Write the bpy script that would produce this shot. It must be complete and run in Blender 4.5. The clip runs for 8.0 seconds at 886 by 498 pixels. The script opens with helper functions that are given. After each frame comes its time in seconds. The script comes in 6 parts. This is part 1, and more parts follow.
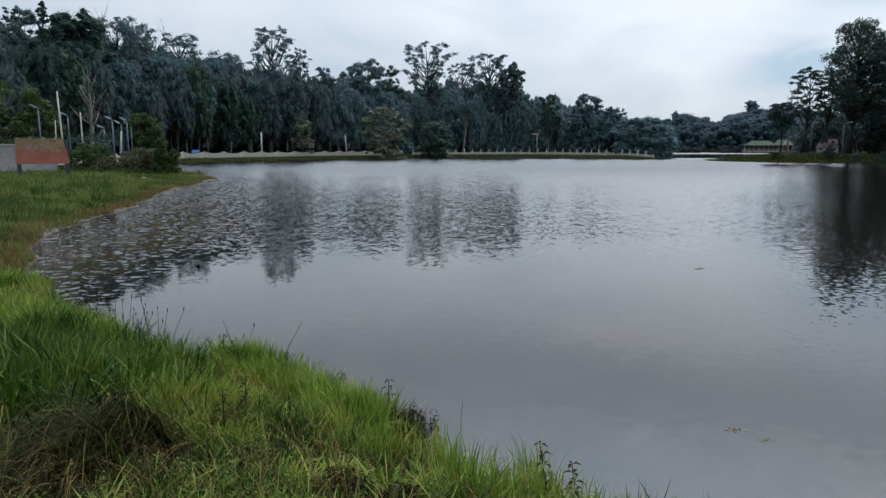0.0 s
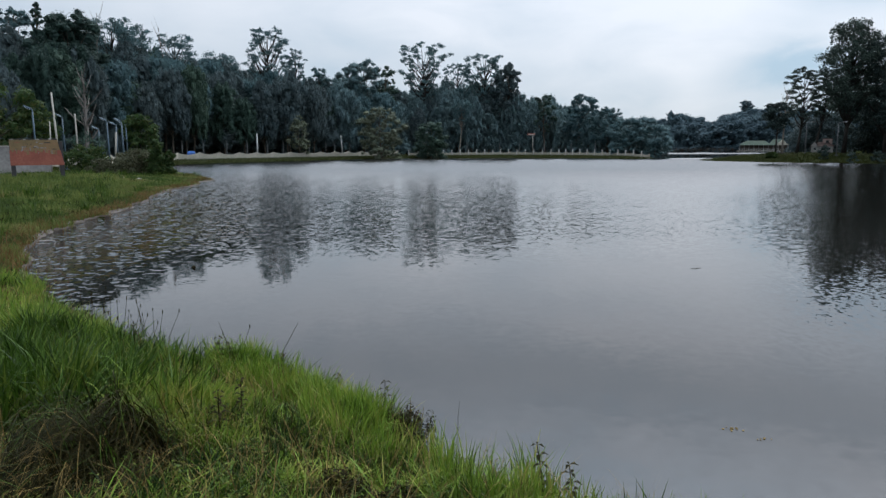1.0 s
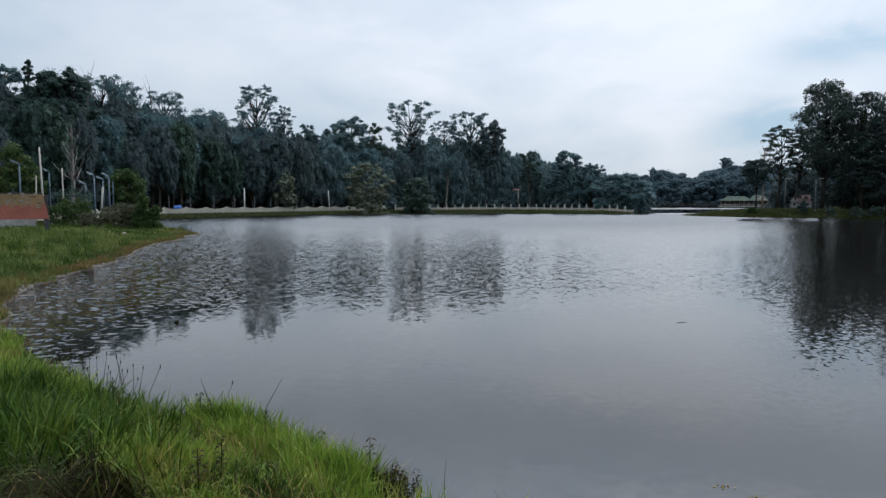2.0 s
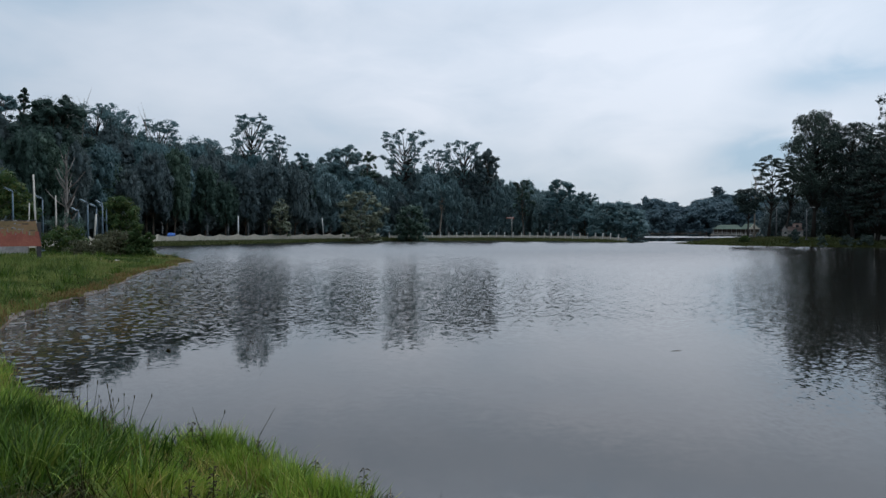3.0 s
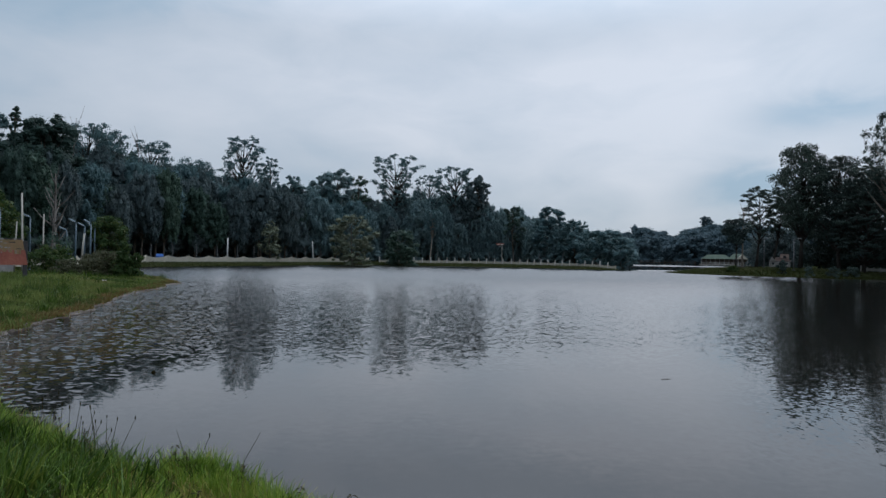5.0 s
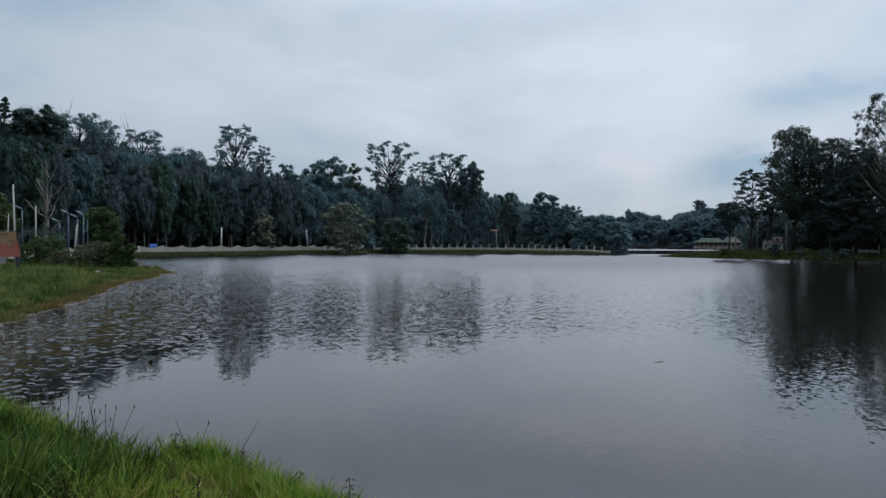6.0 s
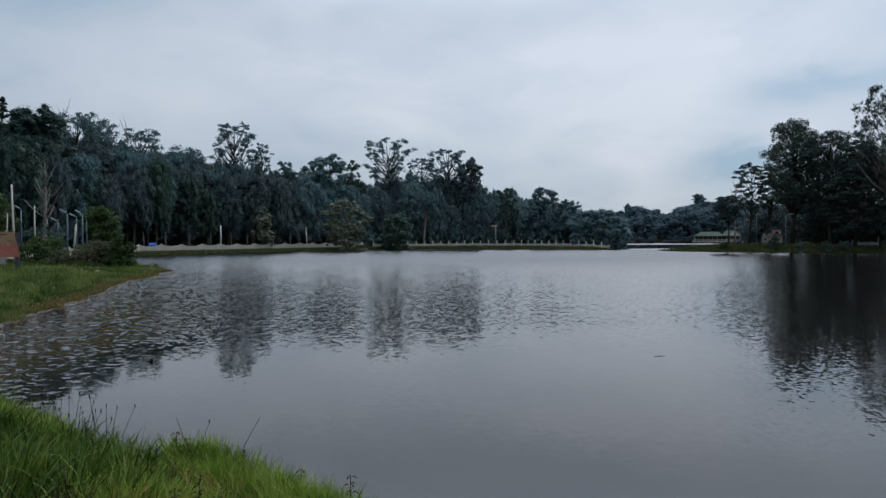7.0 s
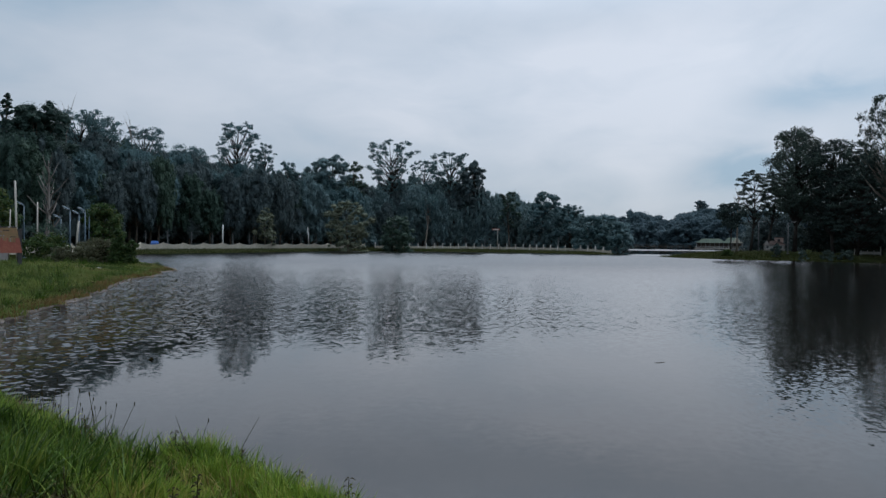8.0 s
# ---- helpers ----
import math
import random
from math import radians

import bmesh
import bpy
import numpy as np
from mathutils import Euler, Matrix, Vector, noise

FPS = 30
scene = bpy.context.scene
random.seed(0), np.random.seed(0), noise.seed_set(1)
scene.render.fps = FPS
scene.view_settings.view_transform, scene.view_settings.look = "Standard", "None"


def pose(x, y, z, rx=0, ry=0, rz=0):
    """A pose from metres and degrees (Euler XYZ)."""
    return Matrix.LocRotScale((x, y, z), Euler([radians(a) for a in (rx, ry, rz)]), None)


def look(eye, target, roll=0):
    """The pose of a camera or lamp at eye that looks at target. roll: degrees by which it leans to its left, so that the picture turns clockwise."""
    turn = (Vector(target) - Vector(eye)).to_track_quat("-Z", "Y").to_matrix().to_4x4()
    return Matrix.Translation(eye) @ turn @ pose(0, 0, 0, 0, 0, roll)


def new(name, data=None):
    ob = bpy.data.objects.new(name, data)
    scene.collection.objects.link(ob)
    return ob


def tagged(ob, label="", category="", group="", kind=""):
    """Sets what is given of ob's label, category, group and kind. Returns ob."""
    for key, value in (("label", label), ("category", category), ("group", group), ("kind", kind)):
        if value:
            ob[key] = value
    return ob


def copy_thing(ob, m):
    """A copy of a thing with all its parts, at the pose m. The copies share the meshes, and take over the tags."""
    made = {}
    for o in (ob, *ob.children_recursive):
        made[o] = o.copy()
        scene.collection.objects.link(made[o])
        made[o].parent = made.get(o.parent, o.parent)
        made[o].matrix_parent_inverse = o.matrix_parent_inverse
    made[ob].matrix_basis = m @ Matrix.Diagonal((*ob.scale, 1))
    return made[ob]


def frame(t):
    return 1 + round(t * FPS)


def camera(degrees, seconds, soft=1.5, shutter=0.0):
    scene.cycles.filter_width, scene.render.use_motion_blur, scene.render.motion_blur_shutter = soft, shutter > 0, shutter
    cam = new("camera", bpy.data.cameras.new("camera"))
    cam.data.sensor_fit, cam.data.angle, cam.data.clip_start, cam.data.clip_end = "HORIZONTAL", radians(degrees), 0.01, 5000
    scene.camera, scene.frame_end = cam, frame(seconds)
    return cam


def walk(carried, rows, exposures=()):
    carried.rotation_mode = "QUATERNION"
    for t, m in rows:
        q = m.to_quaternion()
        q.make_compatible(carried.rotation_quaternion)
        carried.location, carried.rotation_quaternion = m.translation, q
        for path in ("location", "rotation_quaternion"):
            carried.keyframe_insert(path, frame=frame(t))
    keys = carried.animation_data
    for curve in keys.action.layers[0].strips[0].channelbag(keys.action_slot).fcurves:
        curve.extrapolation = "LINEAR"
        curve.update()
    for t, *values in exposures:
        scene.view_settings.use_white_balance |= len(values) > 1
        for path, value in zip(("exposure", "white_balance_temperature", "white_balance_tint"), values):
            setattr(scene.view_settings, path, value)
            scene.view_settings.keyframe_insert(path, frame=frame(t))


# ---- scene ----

# ---------------------------------------------------------------- camera
LENS = 67.8
cam = camera(LENS, 8.0, soft=1.4)
# seconds, x, y, z, yaw, pitch, roll (degrees)
PATH = [
    (0, 0.000, 0.000, 2.400, 0.00, -8.86, 0.00),
    (0.5, 0.003, 0.007, 2.397, -0.15, -8.90, -0.01),
    (1, -0.000, 0.014, 2.397, -0.33, -8.82, -0.13),
    (1.2, 0.002, 0.015, 2.400, -0.48, -8.02, -0.09),
    (1.5, -0.002, 0.029, 2.402, -1.17, -5.60, 0.09),
    (1.7, 0.003, 0.020, 2.397, -1.31, -4.88, -0.03),
    (2.8, -0.011, 0.008, 2.396, -2.02, -2.14, 0.23),
    (3, -0.012, 0.005, 2.397, -2.05, -1.69, 0.09),
    (3.5, -0.010, 0.018, 2.399, -2.20, -0.01, -0.10),
    (4, -0.008, -0.026, 2.399, -2.29, 0.45, 0.09),
    (4.5, -0.018, 0.005, 2.390, -2.45, 0.50, 0.26),
    (4.7, -0.028, 0.021, 2.382, -2.59, 0.53, 0.70),
    (5.8, -0.027, -0.015, 2.380, -3.36, -0.17, 0.94),
    (6, -0.028, -0.033, 2.379, -3.39, -0.62, 0.29),
    (6.5, -0.029, 0.018, 2.384, -3.54, -1.01, 0.80),
    (7, -0.021, -0.035, 2.386, -3.43, -0.96, -0.23),
    (7.5, -0.024, -0.005, 2.391, -3.33, -0.71, 0.74),
    (8, -0.024, -0.037, 2.388, -3.29, -0.73, 0.67),
]


def aim(x, y, z, yaw, pitch, roll):
    p, w = radians(pitch), radians(yaw)
    ahead = Vector((-math.sin(w) * math.cos(p), math.cos(w) * math.cos(p), math.sin(p)))
    eye = Vector((x, y, z))
    return look(eye, eye + ahead, roll)


walk(cam, [(row[0], aim(*row[1:])) for row in PATH],
     exposures=[(0.0, 0.40, 6500, 10), (1.0, 0.40, 6480, 10), (1.7, 0.38, 6440, 10), (2.8, 0.26, 6360, 10), (3.5, 0.12, 6300, 10), (4.5, 0.0, 6290, 10), (8.0, 0.0, 6300, 10)])

# ---------------------------------------------------------------- light
world = bpy.data.worlds.new("overcast_sky")
scene.world = world
world.use_nodes = True
wn, wl = world.node_tree.nodes, world.node_tree.links
wn.clear()
w_out = wn.new("ShaderNodeOutputWorld")
w_bg = wn.new("ShaderNodeBackground")
w_sky = wn.new("ShaderNodeTexSky")
w_sky.sky_type = "NISHITA"
w_sky.sun_disc = False
w_sky.sun_elevation = radians(52)
w_sky.sun_rotation = radians(28)
w_co = wn.new("ShaderNodeTexCoord")
w_sep = wn.new("ShaderNodeSeparateXYZ")
w_abs = wn.new("ShaderNodeMath"); w_abs.operation = "ABSOLUTE"
wl.new(w_co.outputs["Generated"], w_sep.inputs[0])
wl.new(w_sep.outputs["Z"], w_abs.inputs[0])


def w_math(op, a, b=None, c=None):
    n = wn.new("ShaderNodeMath")
    n.operation = op
    for i, v in enumerate((a, b, c)):
        if isinstance(v, (int, float)):
            n.inputs[i].default_value = v
        elif v is not None:
            wl.new(v, n.inputs[i])
    return n.outputs[0]


def w_noise(scale, detail, rough, distort, squash):
    """Cloud noise over the dome, drawn out along the horizon."""
    mp = wn.new("ShaderNodeMapping")
    mp.inputs["Scale"].default_value = (1, 1, squash)
    wl.new(w_co.outputs["Generated"], mp.inputs[0])
    n = wn.new("ShaderNodeTexNoise")
    n.inputs["Scale"].default_value, n.inputs["Detail"].default_value = scale, detail
    n.inputs["Roughness"].default_value, n.inputs["Distortion"].default_value = rough, distort
    wl.new(mp.outputs[0], n.inputs["Vector"])
    return n.outputs["Fac"]


w_big = w_noise(1.9, 4.0, 0.5, 0.3, 2.2)
w_fine = w_noise(6.5, 5.0, 0.55, 0.4, 2.6)
w_az = w_math("MULTIPLY", w_math("ARCTAN2", w_sep.outputs["X"], w_sep.outputs["Y"]), 57.29578)
w_el = w_math("MULTIPLY", w_math("ARCSINE", w_abs.outputs[0]), 57.29578)
# ragged edges for the cloud banks
w_azr = w_math("MULTIPLY_ADD", w_fine, 8.0, w_math("ADD", w_az, -4.0))
w_elr = w_math("MULTIPLY_ADD", w_fine, 4.0, w_math("ADD", w_el, -2.0))
w_fac = w_math("MULTIPLY_ADD", w_big, 0.75, w_math("MULTIPLY_ADD", w_fine, 0.30, -0.03))
# cloud banks and thin blue gaps: bearing, height, half widths (degrees), thickness of the cloud
for b_, e_, wb_, we_, k_ in ((-24, 17, 17, 6, -0.12), (-7, 8, 8, 2.5, -0.10), (32, 11.3, 5.5, 1.6, -0.24), (27.3, 5.8, 3.6, 1.5, -0.28),
                             (15, 15.6, 5, 1.0, 0.12), (8, 13, 14, 6, 0.08), (21, 9.5, 13, 6.5, 0.10), (33, 17, 8, 3, 0.07), (-15, 9, 8, 3, 0.05)):
    u_ = w_math("MULTIPLY", w_math("ADD", w_azr, -b_), 1 / wb_)
    v_ = w_math("MULTIPLY", w_math("ADD", w_elr, -e_), 1 / we_)
    d_ = w_math("ADD", w_math("MULTIPLY", u_, u_), w_math("MULTIPLY", v_, v_))
    w_fac = w_math("MULTIPLY_ADD", w_math("EXPONENT", w_math("MULTIPLY", d_, -1.0)), k_, w_fac)
w_ramp = wn.new("ShaderNodeValToRGB")
els = w_ramp.color_ramp.elements
els[0].position, els[0].color = 0.30, (4.3, 5.8, 7.2, 1)
els[1].position, els[1].color = 0.68, (8.1, 8.6, 9.4, 1)
mid = els.new(0.48); mid.color = (6.35, 7.2, 8.2, 1)
wl.new(w_fac, w_ramp.inputs[0])
w_mix = wn.new("ShaderNodeMix"); w_mix.data_type = "RGBA"
w_mix.inputs["Factor"].default_value = 0.9
wl.new(w_sky.outputs[0], w_mix.inputs[6]); wl.new(w_ramp.outputs[0], w_mix.inputs[7])
w_bg.inputs["Strength"].default_value = 0.085
# unseen sky overhead is brightened on the sun's side, added to lift the water
w_zen = wn.new("ShaderNodeMapRange")
w_zen.interpolation_type = "SMOOTHSTEP"
w_zen.inputs["From Min"].default_value, w_zen.inputs["From Max"].default_value = 0.30, 0.70
w_zen.inputs["To Min"].default_value, w_zen.inputs["To Max"].default_value = 0.0, 4.4
wl.new(w_abs.outputs[0], w_zen.inputs["Value"])
w_side = wn.new("ShaderNodeMapRange")
w_side.interpolation_type = "SMOOTHSTEP"
w_side.inputs["From Min"].default_value, w_side.inputs["From Max"].default_value = -0.1, 1.0
w_side.inputs["To Min"].default_value, w_side.inputs["To Max"].default_value = 0.25, 1.0
w_dot = wn.new("ShaderNodeVectorMath"); w_dot.operation = "DOT_PRODUCT"
w_dot.inputs[1].default_value = (0.62, 0.78, 0.0)
wl.new(w_co.outputs["Generated"], w_dot.inputs[0])
wl.new(w_dot.outputs["Value"], w_side.inputs["Value"])
w_lift = wn.new("ShaderNodeMath"); w_lift.operation = "MULTIPLY"
wl.new(w_zen.outputs[0], w_lift.inputs[0]); wl.new(w_side.outputs[0], w_lift.inputs[1])
w_gain = wn.new("ShaderNodeMath")
w_low = wn.new("ShaderNodeMapRange")   # thicker, duller cloud low down
w_low.interpolation_type = "SMOOTHSTEP"
w_low.inputs["From Min"].default_value, w_low.inputs["From Max"].default_value = 0.0, 0.27
w_low.inputs["To Min"].default_value, w_low.inputs["To Max"].default_value = 0.87, 1.03
wl.new(w_abs.outputs[0], w_low.inputs["Value"])
w_east = wn.new("ShaderNodeMapRange")   # and thinner towards the sun
w_east.inputs["From Min"].default_value, w_east.inputs["From Max"].default_value = -0.6, 0.6
w_east.inputs["To Min"].default_value, w_east.inputs["To Max"].default_value = 0.88, 1.04
wl.new(w_sep.outputs["X"], w_east.inputs["Value"])
wl.new(w_math("MULTIPLY", w_low.outputs[0], w_east.outputs[0]), w_gain.inputs[1])
wl.new(w_lift.outputs[0], w_gain.inputs[0])
w_mul = wn.new("ShaderNodeVectorMath"); w_mul.operation = "SCALE"
wl.new(w_mix.outputs[2], w_mul.inputs[0]); wl.new(w_gain.outputs[0], w_mul.inputs["Scale"])
wl.new(w_mul.outputs[0], w_bg.inputs["Color"])
wl.new(w_bg.outputs[0], w_out.inputs[0])

sun = new("sun", bpy.data.lights.new("sun", "SUN"))
sun.data.energy, sun.data.angle, sun.data.color = 0.95, radians(25), (1.0, 0.96, 0.9)
sun.matrix_basis = look((30, 60, 95), (0, 0, 0))


# ---------------------------------------------------------------- materials
def material(name, rough=0.7, metal=0.0):
    mat = bpy.data.materials.new(name)
    mat.use_nodes = True
    nodes, links = mat.node_tree.nodes, mat.node_tree.links
    bsdf = nodes["Principled BSDF"]
    bsdf.inputs["Roughness"].default_value = rough
    bsdf.inputs["Metallic"].default_value = metal
    return mat, nodes, links, bsdf


def ramp(nodes, stops):
    r = nodes.new("ShaderNodeValToRGB")
    e = r.color_ramp.elements
    e[0].position, e[0].color = stops[0][0], (*stops[0][1], 1)
    e[1].position, e[1].color = stops[-1][0], (*stops[-1][1], 1)
    for at_, col in stops[1:-1]:
        k = e.new(at_)
        k.color = (*col, 1)
    return r


def noise_tex(nodes, links, scale, detail=4.0, stretch=None, rough=0.55):
    co = nodes.new("ShaderNodeTexCoord")
    n = nodes.new("ShaderNodeTexNoise")
    n.inputs["Scale"].default_value, n.inputs["Detail"].default_value = scale, detail
    n.inputs["Roughness"].default_value = rough
    if stretch:
        mp = nodes.new("ShaderNodeMapping")
        mp.inputs["Scale"].default_value = stretch
        links.new(co.outputs["Object"], mp.inputs[0])
        links.new(mp.outputs[0], n.inputs["Vector"])
    else:
        links.new(co.outputs["Object"], n.inputs["Vector"])
    return n


def grainy(name, stops, scale, rough=0.8, bump=0.3, fine=12.0, metal=0.0, stretch=None, gloss=0.3):
    """Two scales of mottling and a fine relief."""
    mat, nodes, links, bsdf = material(name, rough, metal)
    bsdf.inputs["Specular IOR Level"].default_value = gloss
    big = noise_tex(nodes, links, scale, 5, stretch)
    small = noise_tex(nodes, links, scale * fine, 4, stretch)
    mixv = nodes.new("ShaderNodeMath"); mixv.operation = "MULTIPLY_ADD"
    mixv.inputs[1].default_value, mixv.inputs[2].default_value = 0.45, 0.0
    links.new(small.outputs["Fac"], mixv.inputs[0])
    addv = nodes.new("ShaderNodeMath"); addv.operation = "MULTIPLY_ADD"
    addv.inputs[1].default_value = 0.55
    links.new(big.outputs["Fac"], addv.inputs[0]); links.new(mixv.outputs[0], addv.inputs[2])
    r = ramp(nodes, stops)
    links.new(addv.outputs[0], r.inputs[0])
    links.new(r.outputs[0], bsdf.inputs["Base Color"])
    b = nodes.new("ShaderNodeBump")
    b.inputs["Strength"].default_value, b.inputs["Distance"].default_value = bump, 0.02
    links.new(small.outputs["Fac"], b.inputs["Height"]); links.new(b.outputs[0], bsdf.inputs["Normal"])
    return mat


def leafy(name, stops, patch=0.25, rough=0.55, through_light=0.25, blend=0.35, each=0.15, bold=False):
    """Foliage: every leaf its own tint, patches on top, some light passing through."""
    mat, nodes, links, bsdf = material(name, rough)
    geo = nodes.new("ShaderNodeNewGeometry")
    info = nodes.new("ShaderNodeObjectInfo")
    n = noise_tex(nodes, links, patch, 3)
    a = nodes.new("ShaderNodeMath"); a.operation = "MULTIPLY_ADD"
    a.inputs[1].default_value = 1.0 - blend - each
    links.new(geo.outputs["Random Per Island"], a.inputs[0])
    b = nodes.new("ShaderNodeMath"); b.operation = "MULTIPLY"
    b.inputs[1].default_value = blend
    if bold:
        spread = nodes.new("ShaderNodeMapRange")
        spread.inputs["From Min"].default_value, spread.inputs["From Max"].default_value = 0.36, 0.66
        links.new(n.outputs["Fac"], spread.inputs["Value"]); links.new(spread.outputs[0], b.inputs[0])
    else:
        links.new(n.outputs["Fac"], b.inputs[0])
    links.new(b.outputs[0], a.inputs[2])
    c = nodes.new("ShaderNodeMath"); c.operation = "MULTIPLY_ADD"
    c.inputs[1].default_value = each
    links.new(info.outputs["Random"], c.inputs[0]); links.new(a.outputs[0], c.inputs[2])
    r = ramp(nodes, stops)
    links.new(c.outputs[0], r.inputs[0])
    links.new(r.outputs[0], bsdf.inputs["Base Color"])
    bsdf.inputs["Specular IOR Level"].default_value = 0.12
    tr = nodes.new("ShaderNodeBsdfTranslucent")
    links.new(r.outputs[0], tr.inputs[0])
    mx = nodes.new("ShaderNodeMixShader"); mx.inputs[0].default_value = through_light
    links.new(bsdf.outputs[0], mx.inputs[1]); links.new(tr.outputs[0], mx.inputs[2])
    links.new(mx.outputs[0], nodes["Material Output"].inputs[0])
    return mat


# near-black soil: the shade between the tufts is put into its colour
M_SOIL = grainy("shade_dark_soil", [(0.3, (0.00715, 0.0078, 0.00325)), (0.5, (0.0117, 0.0149, 0.00455)), (0.7, (0.0228, 0.0228, 0.0091))], 0.35, 1.0, 0.25, 14, gloss=0.0)
M_GRASS = leafy("bank_grass", [(0.1, (0.01395, 0.03194, 0.003587)), (0.4, (0.1039, 0.1806, 0.01979)), (0.7, (0.1792, 0.2335, 0.03465)), (0.95, (0.3319, 0.2822, 0.08393))], 2.2, 0.5, 0.2, 0.5, 0.0, True)
M_GRASS_FAR = leafy("shore_grass", [(0.2, (0.03746, 0.06443, 0.01547)), (0.42, (0.08118, 0.1114, 0.02514)), (0.62, (0.1114, 0.1421, 0.03672)), (0.85, (0.1486, 0.1363, 0.04591))], 0.35, 0.6, 0.25, 0.7, 0.0, True)
M_GRASS_OLIVE = leafy("far_bank_grass", [(0.2, (0.028, 0.042, 0.018)), (0.5, (0.055, 0.066, 0.03)), (0.85, (0.10, 0.09, 0.046))], 0.12, 0.8, 0.2, 0.6)
M_GRASS_DEEP = leafy("deep_green_grass", [(0.1, (0.006506, 0.01718, 0.002018)), (0.5, (0.03164, 0.06738, 0.007287)), (0.75, (0.06329, 0.1054, 0.01233)), (0.95, (0.1266, 0.1514, 0.02804))], 2.2, 0.5, 0.15, 0.45, 0.0, True)
M_FRINGE = leafy("rusty_fringe_grass", [(0.15, (0.063, 0.045, 0.01815)), (0.5, (0.1313, 0.07656, 0.02893)), (0.9, (0.2002, 0.108, 0.04543))], 0.5, 0.7, 0.2, 0.5)
# dead grass, darkened further with the shade of the heap and hollows
M_HEAP = leafy("rotting_shaded_grass", [(0.15, (0.006545, 0.007392, 0.001617)), (0.5, (0.01683, 0.01571, 0.003234)), (0.85, (0.03974, 0.0305, 0.007007))], 2.0, 0.8, 0.1)
# under-layer darkened to carry the shade down in the grass gaps
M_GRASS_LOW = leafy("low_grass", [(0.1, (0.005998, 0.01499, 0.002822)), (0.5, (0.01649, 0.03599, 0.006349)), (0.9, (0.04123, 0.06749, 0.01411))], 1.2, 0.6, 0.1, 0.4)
M_HERB = leafy("bank_herb_leaf", [(0.1, (0.01792, 0.0378, 0.00624)), (0.5, (0.0672, 0.105, 0.01664)), (0.9, (0.168, 0.1785, 0.0364))], 2.0, 0.5, 0.25, 0.4)
M_STRAW = leafy("dry_straw", [(0.1, (0.0595, 0.0456, 0.0165)), (0.5, (0.1445, 0.0988, 0.033)), (0.9, (0.2805, 0.1976, 0.0715))], 2.0, 0.7, 0.15)
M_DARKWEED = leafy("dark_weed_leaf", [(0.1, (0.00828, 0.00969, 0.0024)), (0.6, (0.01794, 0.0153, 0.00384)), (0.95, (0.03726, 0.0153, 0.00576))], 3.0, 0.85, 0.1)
M_CLUMP = leafy("brown_weed_leaf", [(0.1, (0.014, 0.028, 0.005)), (0.55, (0.028, 0.044, 0.010)), (0.95, (0.075, 0.045, 0.018))], 3.0, 0.85, 0.2)
# far wood foliage: distance haze is put into these leaf colours as blue
M_LEAF = leafy("hazy_eucalyptus_leaf", [(0.15, (0.04147, 0.08729, 0.1028)), (0.5, (0.06218, 0.1132, 0.1229)), (0.85, (0.0875, 0.142, 0.1428))], 0.16, 0.6, 0.42, 0.5, 0.2)
M_LEAF_BROWN = leafy("hazy_casuarina_leaf", [(0.15, (0.04611, 0.07276, 0.08101)), (0.5, (0.06617, 0.09271, 0.09647)), (0.85, (0.08823, 0.1127, 0.1107))], 0.16, 0.65, 0.42, 0.5, 0.2)
M_LEAF_DARK = leafy("cypress_leaf", [(0.15, (0.01969, 0.0371, 0.03416)), (0.5, (0.03282, 0.0607, 0.04782)), (0.85, (0.05908, 0.09442, 0.06489))], 0.2, 0.6, 0.32, 0.5, 0.3)
M_LEAF_PINE = leafy("dark_conifer_needles", [(0.15, (0.01615, 0.02673, 0.02726)), (0.5, (0.02906, 0.04603, 0.04168)), (0.85, (0.0549, 0.07722, 0.05932))], 0.2, 0.7, 0.12, 0.5, 0.3)
# distant hill: aerial haze painted in as a blue leaf tint
M_LEAF_HILL = leafy("hazy_hill_leaf", [(0.15, (0.04581, 0.07754, 0.09571)), (0.5, (0.0611, 0.09895, 0.1176)), (0.85, (0.07944, 0.1218, 0.1349))], 0.05, 0.7, 0.45, 0.5, 0.4)
# paled further, as haze over the farther eastern wood
M_LEAF_HAZE = leafy("haze_paled_leaf", [(0.15, (0.07491, 0.1274, 0.1415)), (0.5, (0.1037, 0.1618, 0.1697)), (0.85, (0.1355, 0.1927, 0.1887))], 0.16, 0.6, 0.42, 0.5, 0.2)
M_LEAF_PALE = leafy("willow_leaf", [(0.1, (0.05172, 0.06926, 0.05065)), (0.5, (0.09177, 0.1094, 0.07347)), (0.9, (0.1436, 0.1504, 0.1013))], 0.2, 0.6, 0.25)
M_LEAF_OLIVE = leafy("olive_shrub_leaf", [(0.1, (0.02024, 0.02576, 0.01344)), (0.5, (0.046, 0.05152, 0.028)), (0.9, (0.092, 0.0874, 0.0504))], 0.8, 0.65, 0.35)
M_LEAF_BRIGHT = leafy("shrub_leaf", [(0.1, (0.01453, 0.03249, 0.01107)), (0.5, (0.03236, 0.06129, 0.0184)), (0.9, (0.08911, 0.09019, 0.0276))], 0.5, 0.65, 0.4)
M_BARK = grainy("bark", [(0.3, (0.03, 0.024, 0.018)), (0.7, (0.096, 0.078, 0.06))], 1.5, 0.9, 0.6, 6, stretch=(1, 1, 0.2))
M_BARK_DARK = grainy("dark_pine_bark", [(0.3, (0.010, 0.009, 0.008)), (0.7, (0.034, 0.029, 0.024))], 1.5, 0.95, 0.6, 6, stretch=(1, 1, 0.2))
